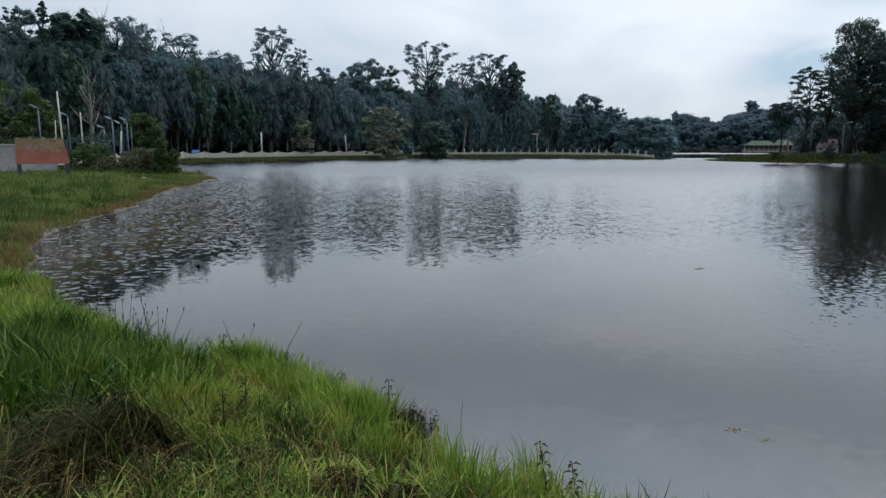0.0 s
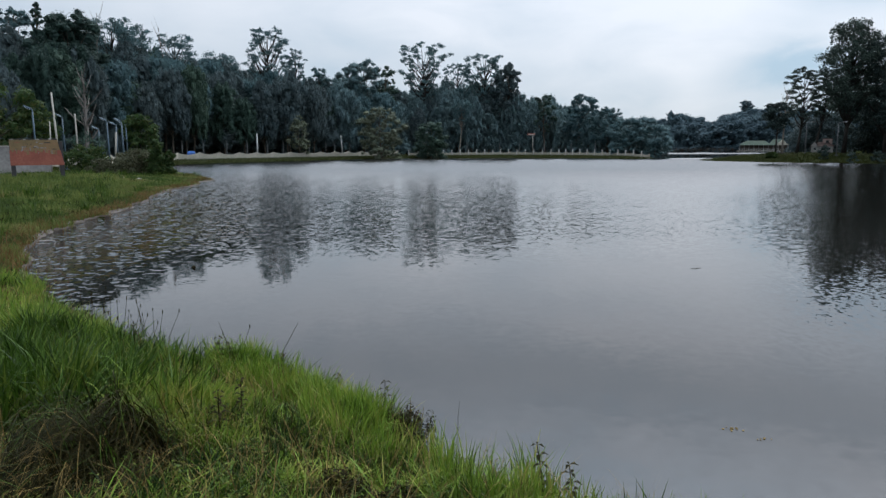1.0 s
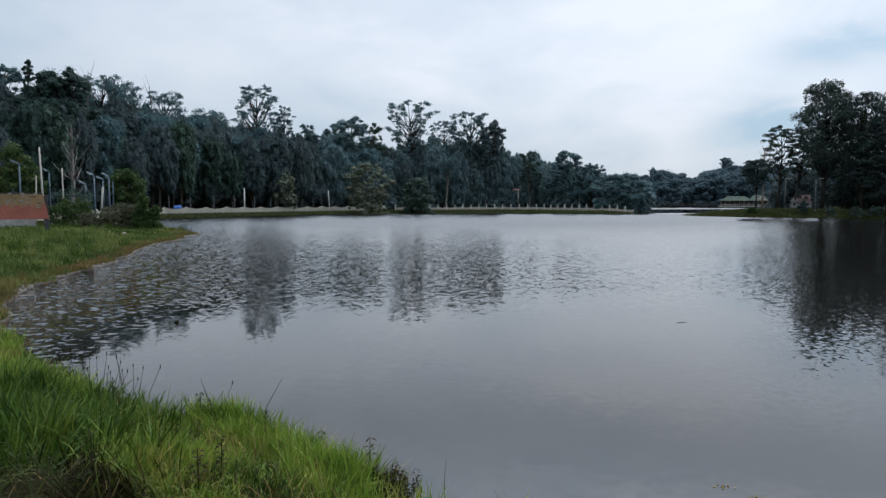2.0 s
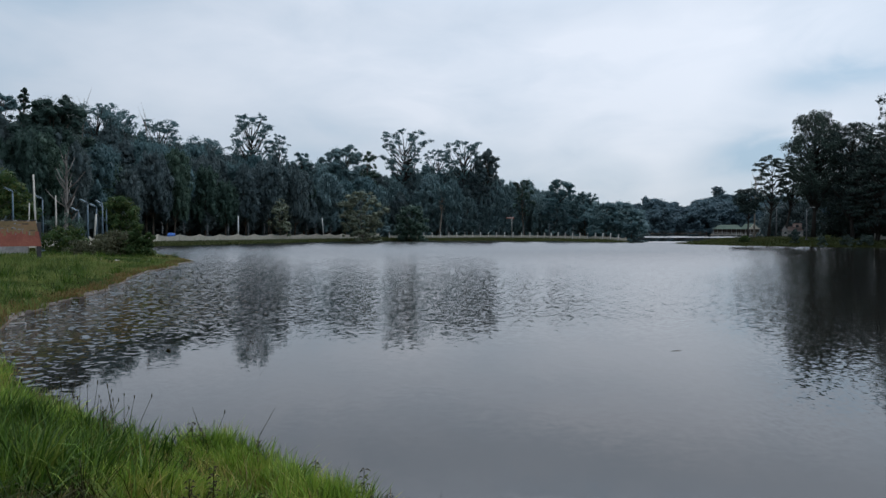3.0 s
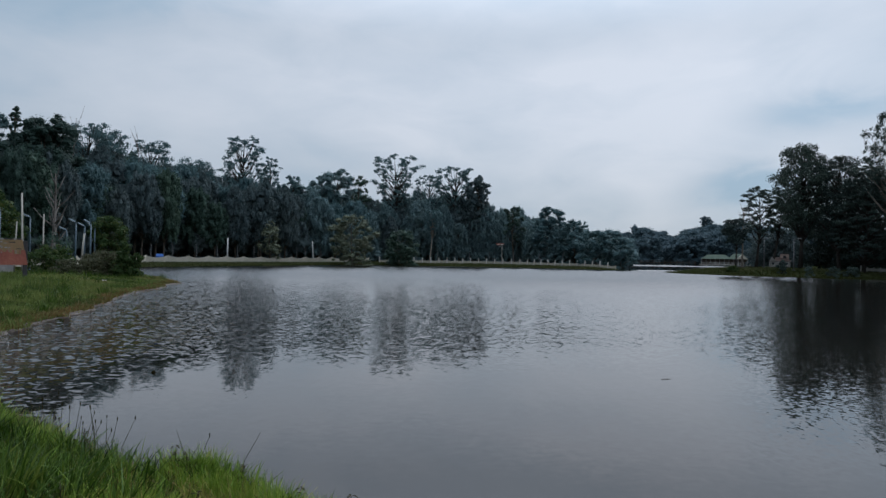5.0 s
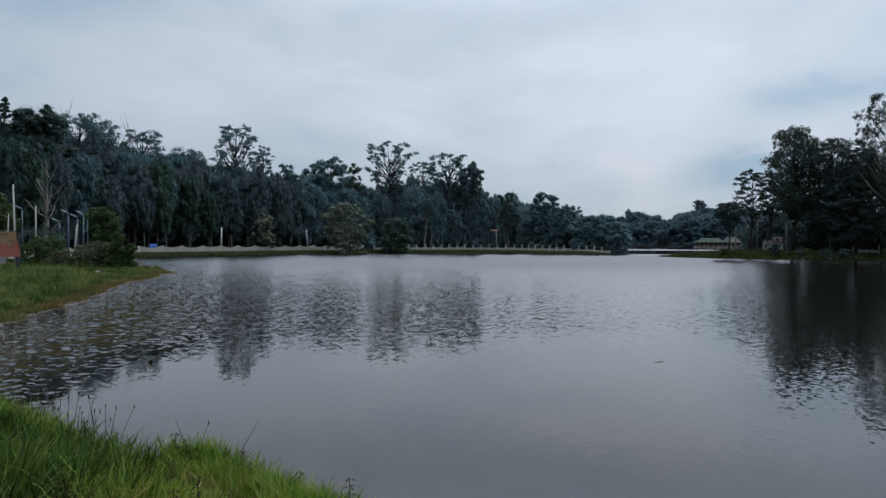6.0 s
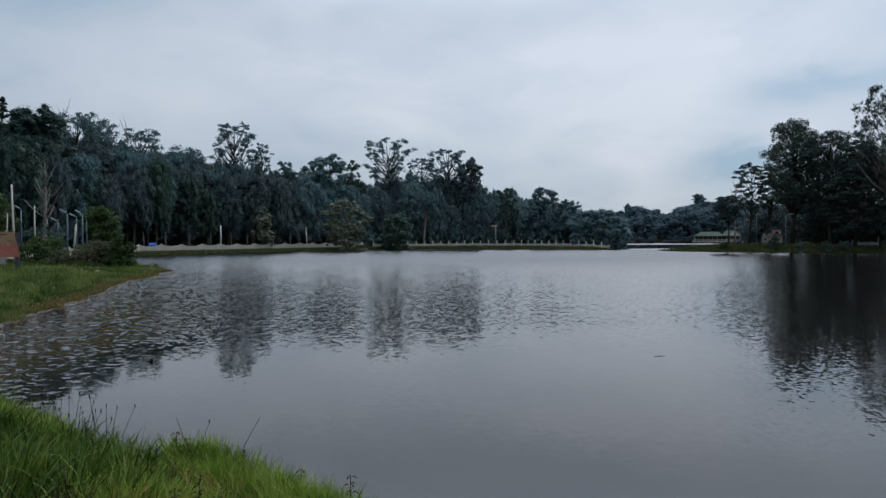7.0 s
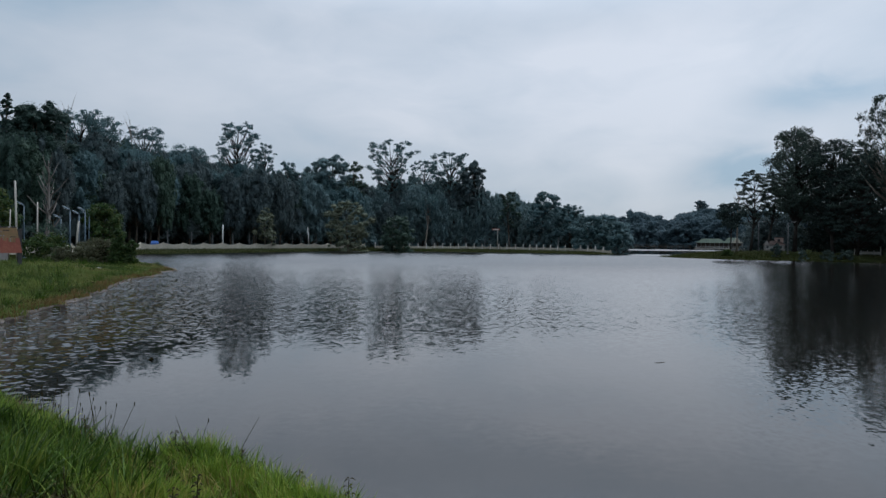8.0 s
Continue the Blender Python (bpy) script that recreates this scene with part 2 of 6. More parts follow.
M_DEADWOOD = grainy("dead_wood", [(0.3, (0.07605, 0.0702, 0.0637)), (0.7, (0.1859, 0.1667, 0.1502))], 1.2, 0.9, 0.4, 6, stretch=(0.65, 0.65, 0.13))
M_PALE_BARK = grainy("pale_bark", [(0.3, (0.09, 0.075, 0.06)), (0.7, (0.21, 0.185, 0.155))], 1.2, 0.85, 0.4, 6, stretch=(0.5, 0.5, 0.1))
M_CONCRETE = grainy("weathered_concrete", [(0.3, (0.20, 0.185, 0.16)), (0.7, (0.38, 0.36, 0.32))], 0.7, 0.9, 0.3, 9)
M_CREAM = grainy("cream_painted_wall", [(0.3, (0.1768, 0.1632, 0.1292)), (0.5, (0.2856, 0.2652, 0.2176)), (0.7, (0.3536, 0.3332, 0.2856))], 0.6, 0.85, 0.2, 10)
M_WHITE = grainy("white_paint", [(0.3, (0.306, 0.306, 0.289)), (0.7, (0.51, 0.51, 0.493))], 0.8, 0.7, 0.15, 8)
M_BLUE = grainy("blue_grey_paint", [(0.3, (0.0425, 0.068, 0.0892)), (0.7, (0.0765, 0.115, 0.145))], 2.0, 0.5, 0.1, 5)
M_STEEL = grainy("dull_galvanised_steel", [(0.3, (0.07, 0.075, 0.08)), (0.7, (0.15, 0.155, 0.16))], 2.0, 0.7, 0.1, 5)
M_OLDWALL = grainy("stained_pale_render", [(0.3, (0.13, 0.125, 0.12)), (0.5, (0.2, 0.19, 0.18)), (0.7, (0.27, 0.26, 0.25))], 0.8, 0.9, 0.2, 8)
M_PINKWALL = grainy("faded_pink_plaster", [(0.3, (0.22, 0.15, 0.13)), (0.7, (0.36, 0.27, 0.24))], 1.0, 0.9, 0.2, 8)
M_MUD = grainy("pale_wet_mud", [(0.3, (0.056, 0.0476, 0.042)), (0.7, (0.1344, 0.1176, 0.1064))], 4.0, 0.6, 0.4, 6)
M_MARGIN = grainy("bare_muddy_margin", [(0.3, (0.0252, 0.018, 0.0126)), (0.5, (0.0504, 0.0378, 0.0288)), (0.7, (0.0972, 0.0792, 0.0648))], 2.5, 0.7, 0.5, 6)
M_TARP = grainy("blue_sheet", [(0.3, (0.021, 0.07, 0.266)), (0.7, (0.049, 0.14, 0.385))], 2.0, 0.45, 0.3, 5)
M_RED = grainy("faded_red_paint", [(0.25, (0.1487, 0.047, 0.03213)), (0.5, (0.235, 0.07425, 0.052)), (0.7, (0.2975, 0.1237, 0.07675))], 0.9, 0.75, 0.2, 9)
M_YELLOW = grainy("faded_yellow_paint", [(0.3, (0.103, 0.07884, 0.04057)), (0.5, (0.1747, 0.121, 0.0586)), (0.7, (0.2475, 0.13, 0.0721))], 1.0, 0.75, 0.2, 9)
M_BLACKISH = grainy("dark_painted_post", [(0.3, (0.015, 0.015, 0.017)), (0.7, (0.05, 0.05, 0.05))], 2.0, 0.7, 0.2, 6)
M_GREENROOF = grainy("green_metal_roof", [(0.3, (0.03218, 0.0488, 0.03942)), (0.7, (0.06972, 0.08784, 0.07043))], 0.5, 0.92, 0.1, 8, gloss=0.05)
M_TILEROOF = grainy("brown_red_roof", [(0.3, (0.04406, 0.0324, 0.02993)), (0.7, (0.08262, 0.05962, 0.05346))], 0.6, 0.92, 0.3, 9, gloss=0.05)
M_DARKGLASS, _n, _l, _b = material("dark_window_glass", 0.08)
_b.inputs["Base Color"].default_value = (0.02, 0.025, 0.03, 1)
M_LAMP, _n, _l, _b = material("lamp_lens", 0.3)
_b.inputs["Base Color"].default_value = (0.75, 0.77, 0.78, 1)


def water_material():
    mat, nodes, links, bsdf = material("lake_water", 0.03)
    bsdf.inputs["IOR"].default_value = 1.58
    murk = noise_tex(nodes, links, 0.05, 3)
    r = ramp(nodes, [(0.3, (0.0078, 0.0070, 0.0062)), (0.7, (0.0108, 0.0098, 0.0085))])
    links.new(murk.outputs["Fac"], r.inputs[0]); links.new(r.outputs[0], bsdf.inputs["Base Color"])
    co = nodes.new("ShaderNodeTexCoord")
    # ripples fitted to the view: strong west and far out, calm east and near
    wind = noise_tex(nodes, links, 0.06, 2, (1.0, 0.45, 1.0))
    sep = nodes.new("ShaderNodeSeparateXYZ")
    links.new(co.outputs["Object"], sep.inputs[0])
    mr = nodes.new("ShaderNodeMapRange")
    sightline = nodes.new("ShaderNodeMath"); sightline.operation = "DIVIDE"   # direction from the camera, by which the ripples are fitted
    links.new(sep.outputs["X"], sightline.inputs[0]); links.new(sep.outputs["Y"], sightline.inputs[1])
    mr.inputs["From Min"].default_value, mr.inputs["From Max"].default_value = 0.66, 0.57
    mr.inputs["To Min"].default_value = 0.15
    links.new(sightline.outputs[0], mr.inputs["Value"])
    # choppiest along the west bank
    chop = nodes.new("ShaderNodeMapRange")
    chop.inputs["From Min"].default_value, chop.inputs["From Max"].default_value = -0.20, -0.44
    chop.inputs["To Min"].default_value, chop.inputs["To Max"].default_value = 0.35, 0.65
    links.new(sightline.outputs[0], chop.inputs["Value"])
    mr2 = nodes.new("ShaderNodeMapRange")
    mr2.inputs["From Min"].default_value, mr2.inputs["From Max"].default_value = 11.0, 16.0
    brink = nodes.new("ShaderNodeMapRange")   # near limit of the ripples, fitted by direction: nearer along the west bank
    brink.inputs["From Min"].default_value, brink.inputs["From Max"].default_value = -0.57, -0.38
    brink.inputs["To Min"].default_value, brink.inputs["To Max"].default_value = 2.3, -2.0
    links.new(sightline.outputs[0], brink.inputs["Value"])
    reached = nodes.new("ShaderNodeMath")
    links.new(sep.outputs["Y"], reached.inputs[0]); links.new(brink.outputs[0], reached.inputs[1])
    links.new(reached.outputs[0], mr2.inputs["Value"])
    mul = nodes.new("ShaderNodeMath"); mul.operation = "MULTIPLY"
    links.new(mr.outputs[0], mul.inputs[0]); links.new(mr2.outputs[0], mul.inputs[1])
    mul2 = nodes.new("ShaderNodeMath"); mul2.operation = "MULTIPLY"
    far = nodes.new("ShaderNodeMapRange")
    far.inputs["From Min"].default_value, far.inputs["From Max"].default_value = 195.0, 212.0
    links.new(sep.outputs["Y"], far.inputs["Value"])
    most = nodes.new("ShaderNodeMath"); most.operation = "MAXIMUM"
    calm = nodes.new("ShaderNodeMapRange")   # the inlet behind the headland lies still
    calm.inputs["From Min"].default_value, calm.inputs["From Max"].default_value = 138.0, 122.0
    links.new(sep.outputs["Y"], calm.inputs["Value"])
    open_water = nodes.new("ShaderNodeMath"); open_water.operation = "MULTIPLY"
    links.new(mul.outputs[0], open_water.inputs[0]); links.new(calm.outputs[0], open_water.inputs[1])
    links.new(open_water.outputs[0], most.inputs[0]); links.new(far.outputs[0], most.inputs[1])
    links.new(most.outputs[0], mul2.inputs[0]); links.new(wind.outputs["Fac"], mul2.inputs[1])
    amp = nodes.new("ShaderNodeMath"); amp.operation = "MULTIPLY_ADD"
    amp.inputs[1].default_value, amp.inputs[2].default_value = 1.5, 0.04
    chopped = nodes.new("ShaderNodeMath"); chopped.operation = "MULTIPLY"
    links.new(mul2.outputs[0], chopped.inputs[0]); links.new(chop.outputs[0], chopped.inputs[1])
    links.new(chopped.outputs[0], amp.inputs[0])
    # cat's-paws below the headland
    paws = nodes.new("ShaderNodeMapRange"); paws.interpolation_type = "SMOOTHSTEP"
    paws.inputs["From Min"].default_value, paws.inputs["From Max"].default_value = 0.42, 0.60
    paws.inputs["To Max"].default_value = 0.02
    links.new(sightline.outputs[0], paws.inputs["Value"])
    reach = nodes.new("ShaderNodeMapRange"); reach.interpolation_type = "SMOOTHSTEP"
    reach.inputs["From Min"].default_value, reach.inputs["From Max"].default_value = 6.0, 9.5
    links.new(sep.outputs["Y"], reach.inputs["Value"])
    pawed = nodes.new("ShaderNodeMath"); pawed.operation = "MULTIPLY"
    links.new(paws.outputs[0], pawed.inputs[0]); links.new(reach.outputs[0], pawed.inputs[1])
    stirred = nodes.new("ShaderNodeMath")
    links.new(amp.outputs[0], stirred.inputs[0]); links.new(pawed.outputs[0], stirred.inputs[1])
    amp = stirred
    # facets of the ripples: a slope in x and y, at two wavelengths
    slopes = None
    for scale, stretch, share in ((8.0, (0.8, 1.0, 1.0), 0.6), (19.0, (0.8, 1.0, 1.0), 0.6)):
        wave = noise_tex(nodes, links, scale, 1.5, stretch, 0.5)
        off = nodes.new("ShaderNodeVectorMath"); off.operation = "SUBTRACT"
        off.inputs[1].default_value = (0.5, 0.5, 0.5)
        links.new(wave.outputs["Color"], off.inputs[0])
        sc = nodes.new("ShaderNodeVectorMath"); sc.operation = "MULTIPLY"
        sc.inputs[1].default_value = (1.0 * share, share, 0.0)
        links.new(off.outputs[0], sc.inputs[0])
        if slopes:
            add = nodes.new("ShaderNodeVectorMath")
            links.new(slopes.outputs[0], add.inputs[0]); links.new(sc.outputs[0], add.inputs[1])
            slopes = add
        else:
            slopes = sc
    grow = nodes.new("ShaderNodeVectorMath"); grow.operation = "SCALE"
    links.new(slopes.outputs[0], grow.inputs[0]); links.new(amp.outputs[0], grow.inputs["Scale"])
    # coarser wavelets along the west bank
    big = noise_tex(nodes, links, 6.2, 1.0, (0.8, 1.0, 1.0), 0.5)
    big_off = nodes.new("ShaderNodeVectorMath"); big_off.operation = "SUBTRACT"
    big_off.inputs[1].default_value = (0.5, 0.5, 0.5)
    links.new(big.outputs["Color"], big_off.inputs[0])
    big_flat = nodes.new("ShaderNodeVectorMath"); big_flat.operation = "MULTIPLY"
    big_flat.inputs[1].default_value = (0.5, 0.8, 0.0)
    links.new(big_off.outputs[0], big_flat.inputs[0])
    shelf = nodes.new("ShaderNodeMapRange")
    shelf.inputs["From Min"].default_value, shelf.inputs["From Max"].default_value = -0.26, -0.46
    links.new(sightline.outputs[0], shelf.inputs["Value"])
    shelf_on = nodes.new("ShaderNodeMath"); shelf_on.operation = "MULTIPLY"
    links.new(shelf.outputs[0], shelf_on.inputs[0]); links.new(mr2.outputs[0], shelf_on.inputs[1])
    big_amp = nodes.new("ShaderNodeVectorMath"); big_amp.operation = "SCALE"
    links.new(big_flat.outputs[0], big_amp.inputs[0]); links.new(shelf_on.outputs[0], big_amp.inputs["Scale"])
    coarser = nodes.new("ShaderNodeVectorMath")
    links.new(grow.outputs[0], coarser.inputs[0]); links.new(big_amp.outputs[0], coarser.inputs[1])
    grow = coarser
    # fine parallel wrinkles of the cat's-paws
    wr = noise_tex(nodes, links, 15.0, 1.0, (1.0, 0.55, 1.0), 0.5)
    wr_off = nodes.new("ShaderNodeVectorMath"); wr_off.operation = "SUBTRACT"
    wr_off.inputs[1].default_value = (0.5, 0.5, 0.5)
    links.new(wr.outputs["Color"], wr_off.inputs[0])
    wr_flat = nodes.new("ShaderNodeVectorMath"); wr_flat.operation = "MULTIPLY"
    wr_flat.inputs[1].default_value = (5.0, 5.0, 0.0)
    links.new(wr_off.outputs[0], wr_flat.inputs[0])
    wr_amp = nodes.new("ShaderNodeVectorMath"); wr_amp.operation = "SCALE"
    links.new(wr_flat.outputs[0], wr_amp.inputs[0]); links.new(pawed.outputs[0], wr_amp.inputs["Scale"])
    wrinkled = nodes.new("ShaderNodeVectorMath")
    links.new(grow.outputs[0], wrinkled.inputs[0]); links.new(wr_amp.outputs[0], wrinkled.inputs[1])
    grow = wrinkled
    # normals tilt towards the camera, more with distance, so far water mirrors higher sky
    far_tilt = nodes.new("ShaderNodeMapRange")
    far_tilt.inputs["From Min"].default_value, far_tilt.inputs["From Max"].default_value = 18.0, 72.0
    far_tilt.inputs["To Max"].default_value = -0.16
    links.new(sep.outputs["Y"], far_tilt.inputs["Value"])
    leanv = nodes.new("ShaderNodeMath"); leanv.operation = "MULTIPLY"
    links.new(far_tilt.outputs[0], leanv.inputs[0]); links.new(most.outputs[0], leanv.inputs[1])
    # near the west bank normals tilt away from the camera, to mirror darker trees
    bank = nodes.new("ShaderNodeMapRange")
    bank.inputs["From Min"].default_value, bank.inputs["From Max"].default_value = -0.28, -0.47
    links.new(sightline.outputs[0], bank.inputs["Value"])
    close = nodes.new("ShaderNodeMapRange")
    close.inputs["From Min"].default_value, close.inputs["From Max"].default_value = 34.0, 18.0
    close.inputs["To Max"].default_value = 0.055
    links.new(sep.outputs["Y"], close.inputs["Value"])
    both = nodes.new("ShaderNodeMath"); both.operation = "MULTIPLY"
    links.new(bank.outputs[0], both.inputs[0]); links.new(close.outputs[0], both.inputs[1])
    back = nodes.new("ShaderNodeMath"); back.operation = "MULTIPLY_ADD"
    links.new(both.outputs[0], back.inputs[0]); links.new(mr2.outputs[0], back.inputs[1]); links.new(leanv.outputs[0], back.inputs[2])
    leanc = nodes.new("ShaderNodeCombineXYZ")
    links.new(back.outputs[0], leanc.inputs[1])
    leaned = nodes.new("ShaderNodeVectorMath")
    links.new(grow.outputs[0], leaned.inputs[0]); links.new(leanc.outputs[0], leaned.inputs[1])
    grow = leaned
    tilt = nodes.new("ShaderNodeVectorMath")
    tilt.inputs[1].default_value = (0, 0, 1)
    links.new(grow.outputs[0], tilt.inputs[0])
    unit_n = nodes.new("ShaderNodeVectorMath"); unit_n.operation = "NORMALIZE"
    links.new(tilt.outputs[0], unit_n.inputs[0])
    links.new(unit_n.outputs[0], bsdf.inputs["Normal"])
    return mat


M_WATER = water_material()


# ---------------------------------------------------------------- geometry helpers
def mesh_of(name, verts, faces, mat, smooth=False):
    me = bpy.data.meshes.new(name)
    verts = np.asarray(verts, dtype=np.float32).reshape(-1, 3)
    me.from_pydata(verts.tolist(), [], faces if isinstance(faces, list) else faces.tolist())
    me.materials.append(mat)
    if smooth:
        me.polygons.foreach_set("use_smooth", [True] * len(me.polygons))
    me.update()
    return me


def part(name, geo, mat, parent=None, label="", smooth=False):
    """One mesh object from (vertices, faces), under a thing where one is given."""
    ob = new(name, mesh_of(name, geo[0], geo[1], mat, smooth))
    if parent:
        ob.parent = parent
    if label:
        ob["label"] = label
    return ob


def thing(name, x, y, z, turn=0.0):
    ob = new(name)
    ob.empty_display_size = 0.2
    ob.matrix_basis = pose(x, y, z, 0, 0, turn)
    return ob


def join(*geos):
    verts, faces = [], []
    for v, f in geos:
        n = len(verts)
        verts += [tuple(p) for p in v]
        faces += [tuple(i + n for i in q) for q in f]
    return verts, faces


def box(cx, cy, z0, sx, sy, sz, bevel=0.0):
    """A box on z0, its long edges chamfered."""
    if not bevel:
        bevel = 0.06 * min(sx, sy, sz)
    verts, faces = [], []
    for z, inset in ((z0, bevel), (z0 + bevel, 0), (z0 + sz - bevel, 0), (z0 + sz, bevel)):
        hx, hy, k = sx / 2 - inset, sy / 2 - inset, bevel
        for px, py in ((-hx + k, -hy), (hx - k, -hy), (hx, -hy + k), (hx, hy - k), (hx - k, hy), (-hx + k, hy), (-hx, hy - k), (-hx, -hy + k)):
            verts.append((cx + px, cy + py, z))
    for r in range(3):
        for i in range(8):
            a, b = r * 8 + i, r * 8 + (i + 1) % 8
            faces.append((a, b, b + 8, a + 8))
    faces.append(tuple(range(7, -1, -1)))
    faces.append(tuple(range(24, 32)))
    return verts, faces


def tube(points, radii, sides=6):
    """A round bar along points, with a radius at each."""
    verts, faces = [], []
    pts = [Vector(p) for p in points]
    for i, p in enumerate(pts):
        d = (pts[min(i + 1, len(pts) - 1)] - pts[max(i - 1, 0)]).normalized()
        side = d.cross(Vector((0.31, 0.95, 0.07)))
        side = side.normalized() if side.length > 1e-3 else Vector((1, 0, 0))
        other = d.cross(side)
        for k in range(sides):
            a = 2 * math.pi * k / sides
            verts.append(tuple(p + (side * math.cos(a) + other * math.sin(a)) * radii[i]))
    for i in range(len(pts) - 1):
        for k in range(sides):
            a, b = i * sides + k, i * sides + (k + 1) % sides
            faces.append((a, b, b + sides, a + sides))
    faces.append(tuple(range(sides - 1, -1, -1)))
    faces.append(tuple(range((len(pts) - 1) * sides, len(pts) * sides)))
    return verts, faces


def unit(rng, n):
    v = rng.normal(size=(n, 3))
    return v / np.linalg.norm(v, axis=1, keepdims=True)


def knob():
    """A coarse ball: its points and triangles."""
    bm = bmesh.new()
    bmesh.ops.create_icosphere(bm, subdivisions=2, radius=1.0)
    v = np.array([tuple(p.co) for p in bm.verts])
    f = np.array([[p.index for p in q.verts] for q in bm.faces])
    bm.free()
    return v, f


KNOB = knob()


def inner_mass(rng, c, share):
    """The dense twiggy inside of each clump, uneven all over."""
    v, f = KNOB
    n = len(c)
    rough = 1.0 + 0.22 * rng.normal(size=(n, len(v), 1))
    verts = c[:, None, :3] + v[None] * c[:, None, 3:] * share * rough
    faces = f[None] + (np.arange(n) * len(v))[:, None, None]
    return verts.reshape(-1, 3), faces.reshape(-1, 3)


def leaf_cloud(rng, clumps, count, size, droop=0.3, slim=0.5, shell=0.22, sub=5, ruffle=0.3, upward=0.25, core=0.0):
    """Leaves strewn through ellipsoid clumps (x, y, z, rx, ry, rz), each broken into smaller ones."""
    c = np.repeat(np.array(clumps, float), sub, 0)
    c[:, :3] += unit(rng, len(c)) * c[:, 3:] * (0.75 if sub > 3 else 0.5)
    c[:, 3:] *= (0.35 if sub > 3 else 0.6) + 0.4 * rng.random((len(c), 1))
    weight = (c[:, 3] * c[:, 4] * c[:, 5]) ** 0.75
    pick = rng.choice(len(c), count, p=weight / weight.sum())
    out = unit(rng, count)
    pos = c[pick, :3] + out * c[pick, 3:] * (rng.random((count, 1)) ** shell)
    facing = out + ruffle * unit(rng, count) + np.array([0, 0, upward])
    facing /= np.linalg.norm(facing, axis=1, keepdims=True)
    along = unit(rng, count)
    along[:, 2] -= droop * 2
    along -= facing * (along * facing).sum(1, keepdims=True)
    along /= np.linalg.norm(along, axis=1, keepdims=True) + 1e-6
    across = np.cross(facing, along)
    ln = size * (0.6 + 0.8 * rng.random((count, 1)))
    verts = np.stack([pos - along * ln * 0.5, pos + across * ln * slim * 0.5, pos + along * ln * 0.5, pos - across * ln * slim * 0.5], 1)
    verts, faces = verts.reshape(-1, 3), np.arange(count * 4).reshape(-1, 4)
    if core:
        v, f = inner_mass(rng, c, core)
        return np.concatenate([verts, v]), faces.tolist() + (f + len(verts)).tolist()
    return verts, faces


ENVELOPE = {
    "dome": lambda t: math.sqrt(max(0.02, 1 - (2 * t - 0.85) ** 2 / 1.4)),
    "umbrella": lambda t: 0.35 + 0.65 * t ** 0.8 if t < 0.85 else 0.75,
    "cone": lambda t: 1.05 - 0.9 * t,
    "column": lambda t: 0.95 if t < 0.6 else 1.0 - 0.9 * (t - 0.6) / 0.4,
    "ball": lambda t: math.sqrt(max(0.04, 1 - (2 * t - 1.0) ** 2)),
    "open": lambda t: 0.55 + 0.45 * math.sin(3.1 * t),
}


def make_tree(name, seed, height, spread, first, clumps, clump, leaves, size, shape, leaf_mat, bark_mat,
              flat=0.7, lean=0.0, droop=0.3, slim=0.75, trunk_r=None, twigs=0, shell=0.22, sub=5, ruffle=0.3, upward=0.25, core=0.0, twig_from=0.55):
    """A tapered, bent trunk with limbs to each clump of the crown; spread: the crown's half width."""
    rng = np.random.default_rng(seed)
    root = new(name)
    root.empty_display_size = 0.2
    r0 = trunk_r or height * 0.016
    n = 7
    bend = rng.normal(size=2) * 0.03 * height
    def stem(t):
        return np.array([bend[0] * math.sin(2.2 * t) + lean * height * t * t, bend[1] * math.sin(2.6 * t), height * 0.94 * t])
    geos = [tube([stem(i / (n - 1)) for i in range(n)], [r0 * (1.25 if i == 0 else 1) * (1 - 0.85 * i / (n - 1)) for i in range(n)], 7)]
    spots = []
    for i in range(clumps):
        t = (i + 0.5 + rng.uniform(-0.3, 0.3)) / clumps
        a = i * 2.4 + rng.uniform(-0.5, 0.5)
        rad = spread * ENVELOPE[shape](t) * (0.35 + 0.6 * rng.random() ** 0.6)
        h = height * (first + (1 - first) * t)
        at_ = stem(min(1.0, h / height)) + np.array([math.cos(a) * rad, math.sin(a) * rad, 0])
        at_[2] = min(h, height - clump * flat * 0.6)
        r = clump * (0.65 + 0.7 * rng.random()) * (0.7 + 0.3 * ENVELOPE[shape](t))
        spots.append((*at_, r, r, r * flat * (0.8 + 0.4 * rng.random())))
        start = stem(max(0.08, min(0.93, (h - 0.10 * height - 0.35 * rad) / height)))
        knee = start * 0.45 + at_ * 0.55 + np.array([0, 0, -0.02 * height])
        rl = r0 * (0.42 - 0.22 * t)
        geos.append(tube([start, knee, at_], [rl, rl * 0.7, rl * 0.25], 5))
    for i in range(twigs):
        a, t = rng.random() * 6.28, twig_from + (1 - twig_from) * rng.random()
        s = stem(t * 0.95)
        e = s + np.array([0.45 * math.cos(a), 0.45 * math.sin(a), 1.2]) * height * 0.11 * (0.5 + rng.random())
        geos.append(tube([s, s * 0.5 + e * 0.5 + rng.normal(size=3) * 0.1, e], [r0 * 0.22, r0 * 0.14, r0 * 0.05], 4))
    part("trunk", join(*geos), bark_mat, root, smooth=True)
    if leaves:
        part("crown", leaf_cloud(rng, spots, leaves, size, droop, slim, shell, sub, ruffle, upward, core), leaf_mat, root)
    return root


# ---------------------------------------------------------------- plan
EYE = 2.4


def spot(bearing, dist):
    """A place by its bearing (degrees east of north) and its distance from the standpoint."""
    b = radians(bearing)
    return dist * math.sin(b), dist * math.cos(b)


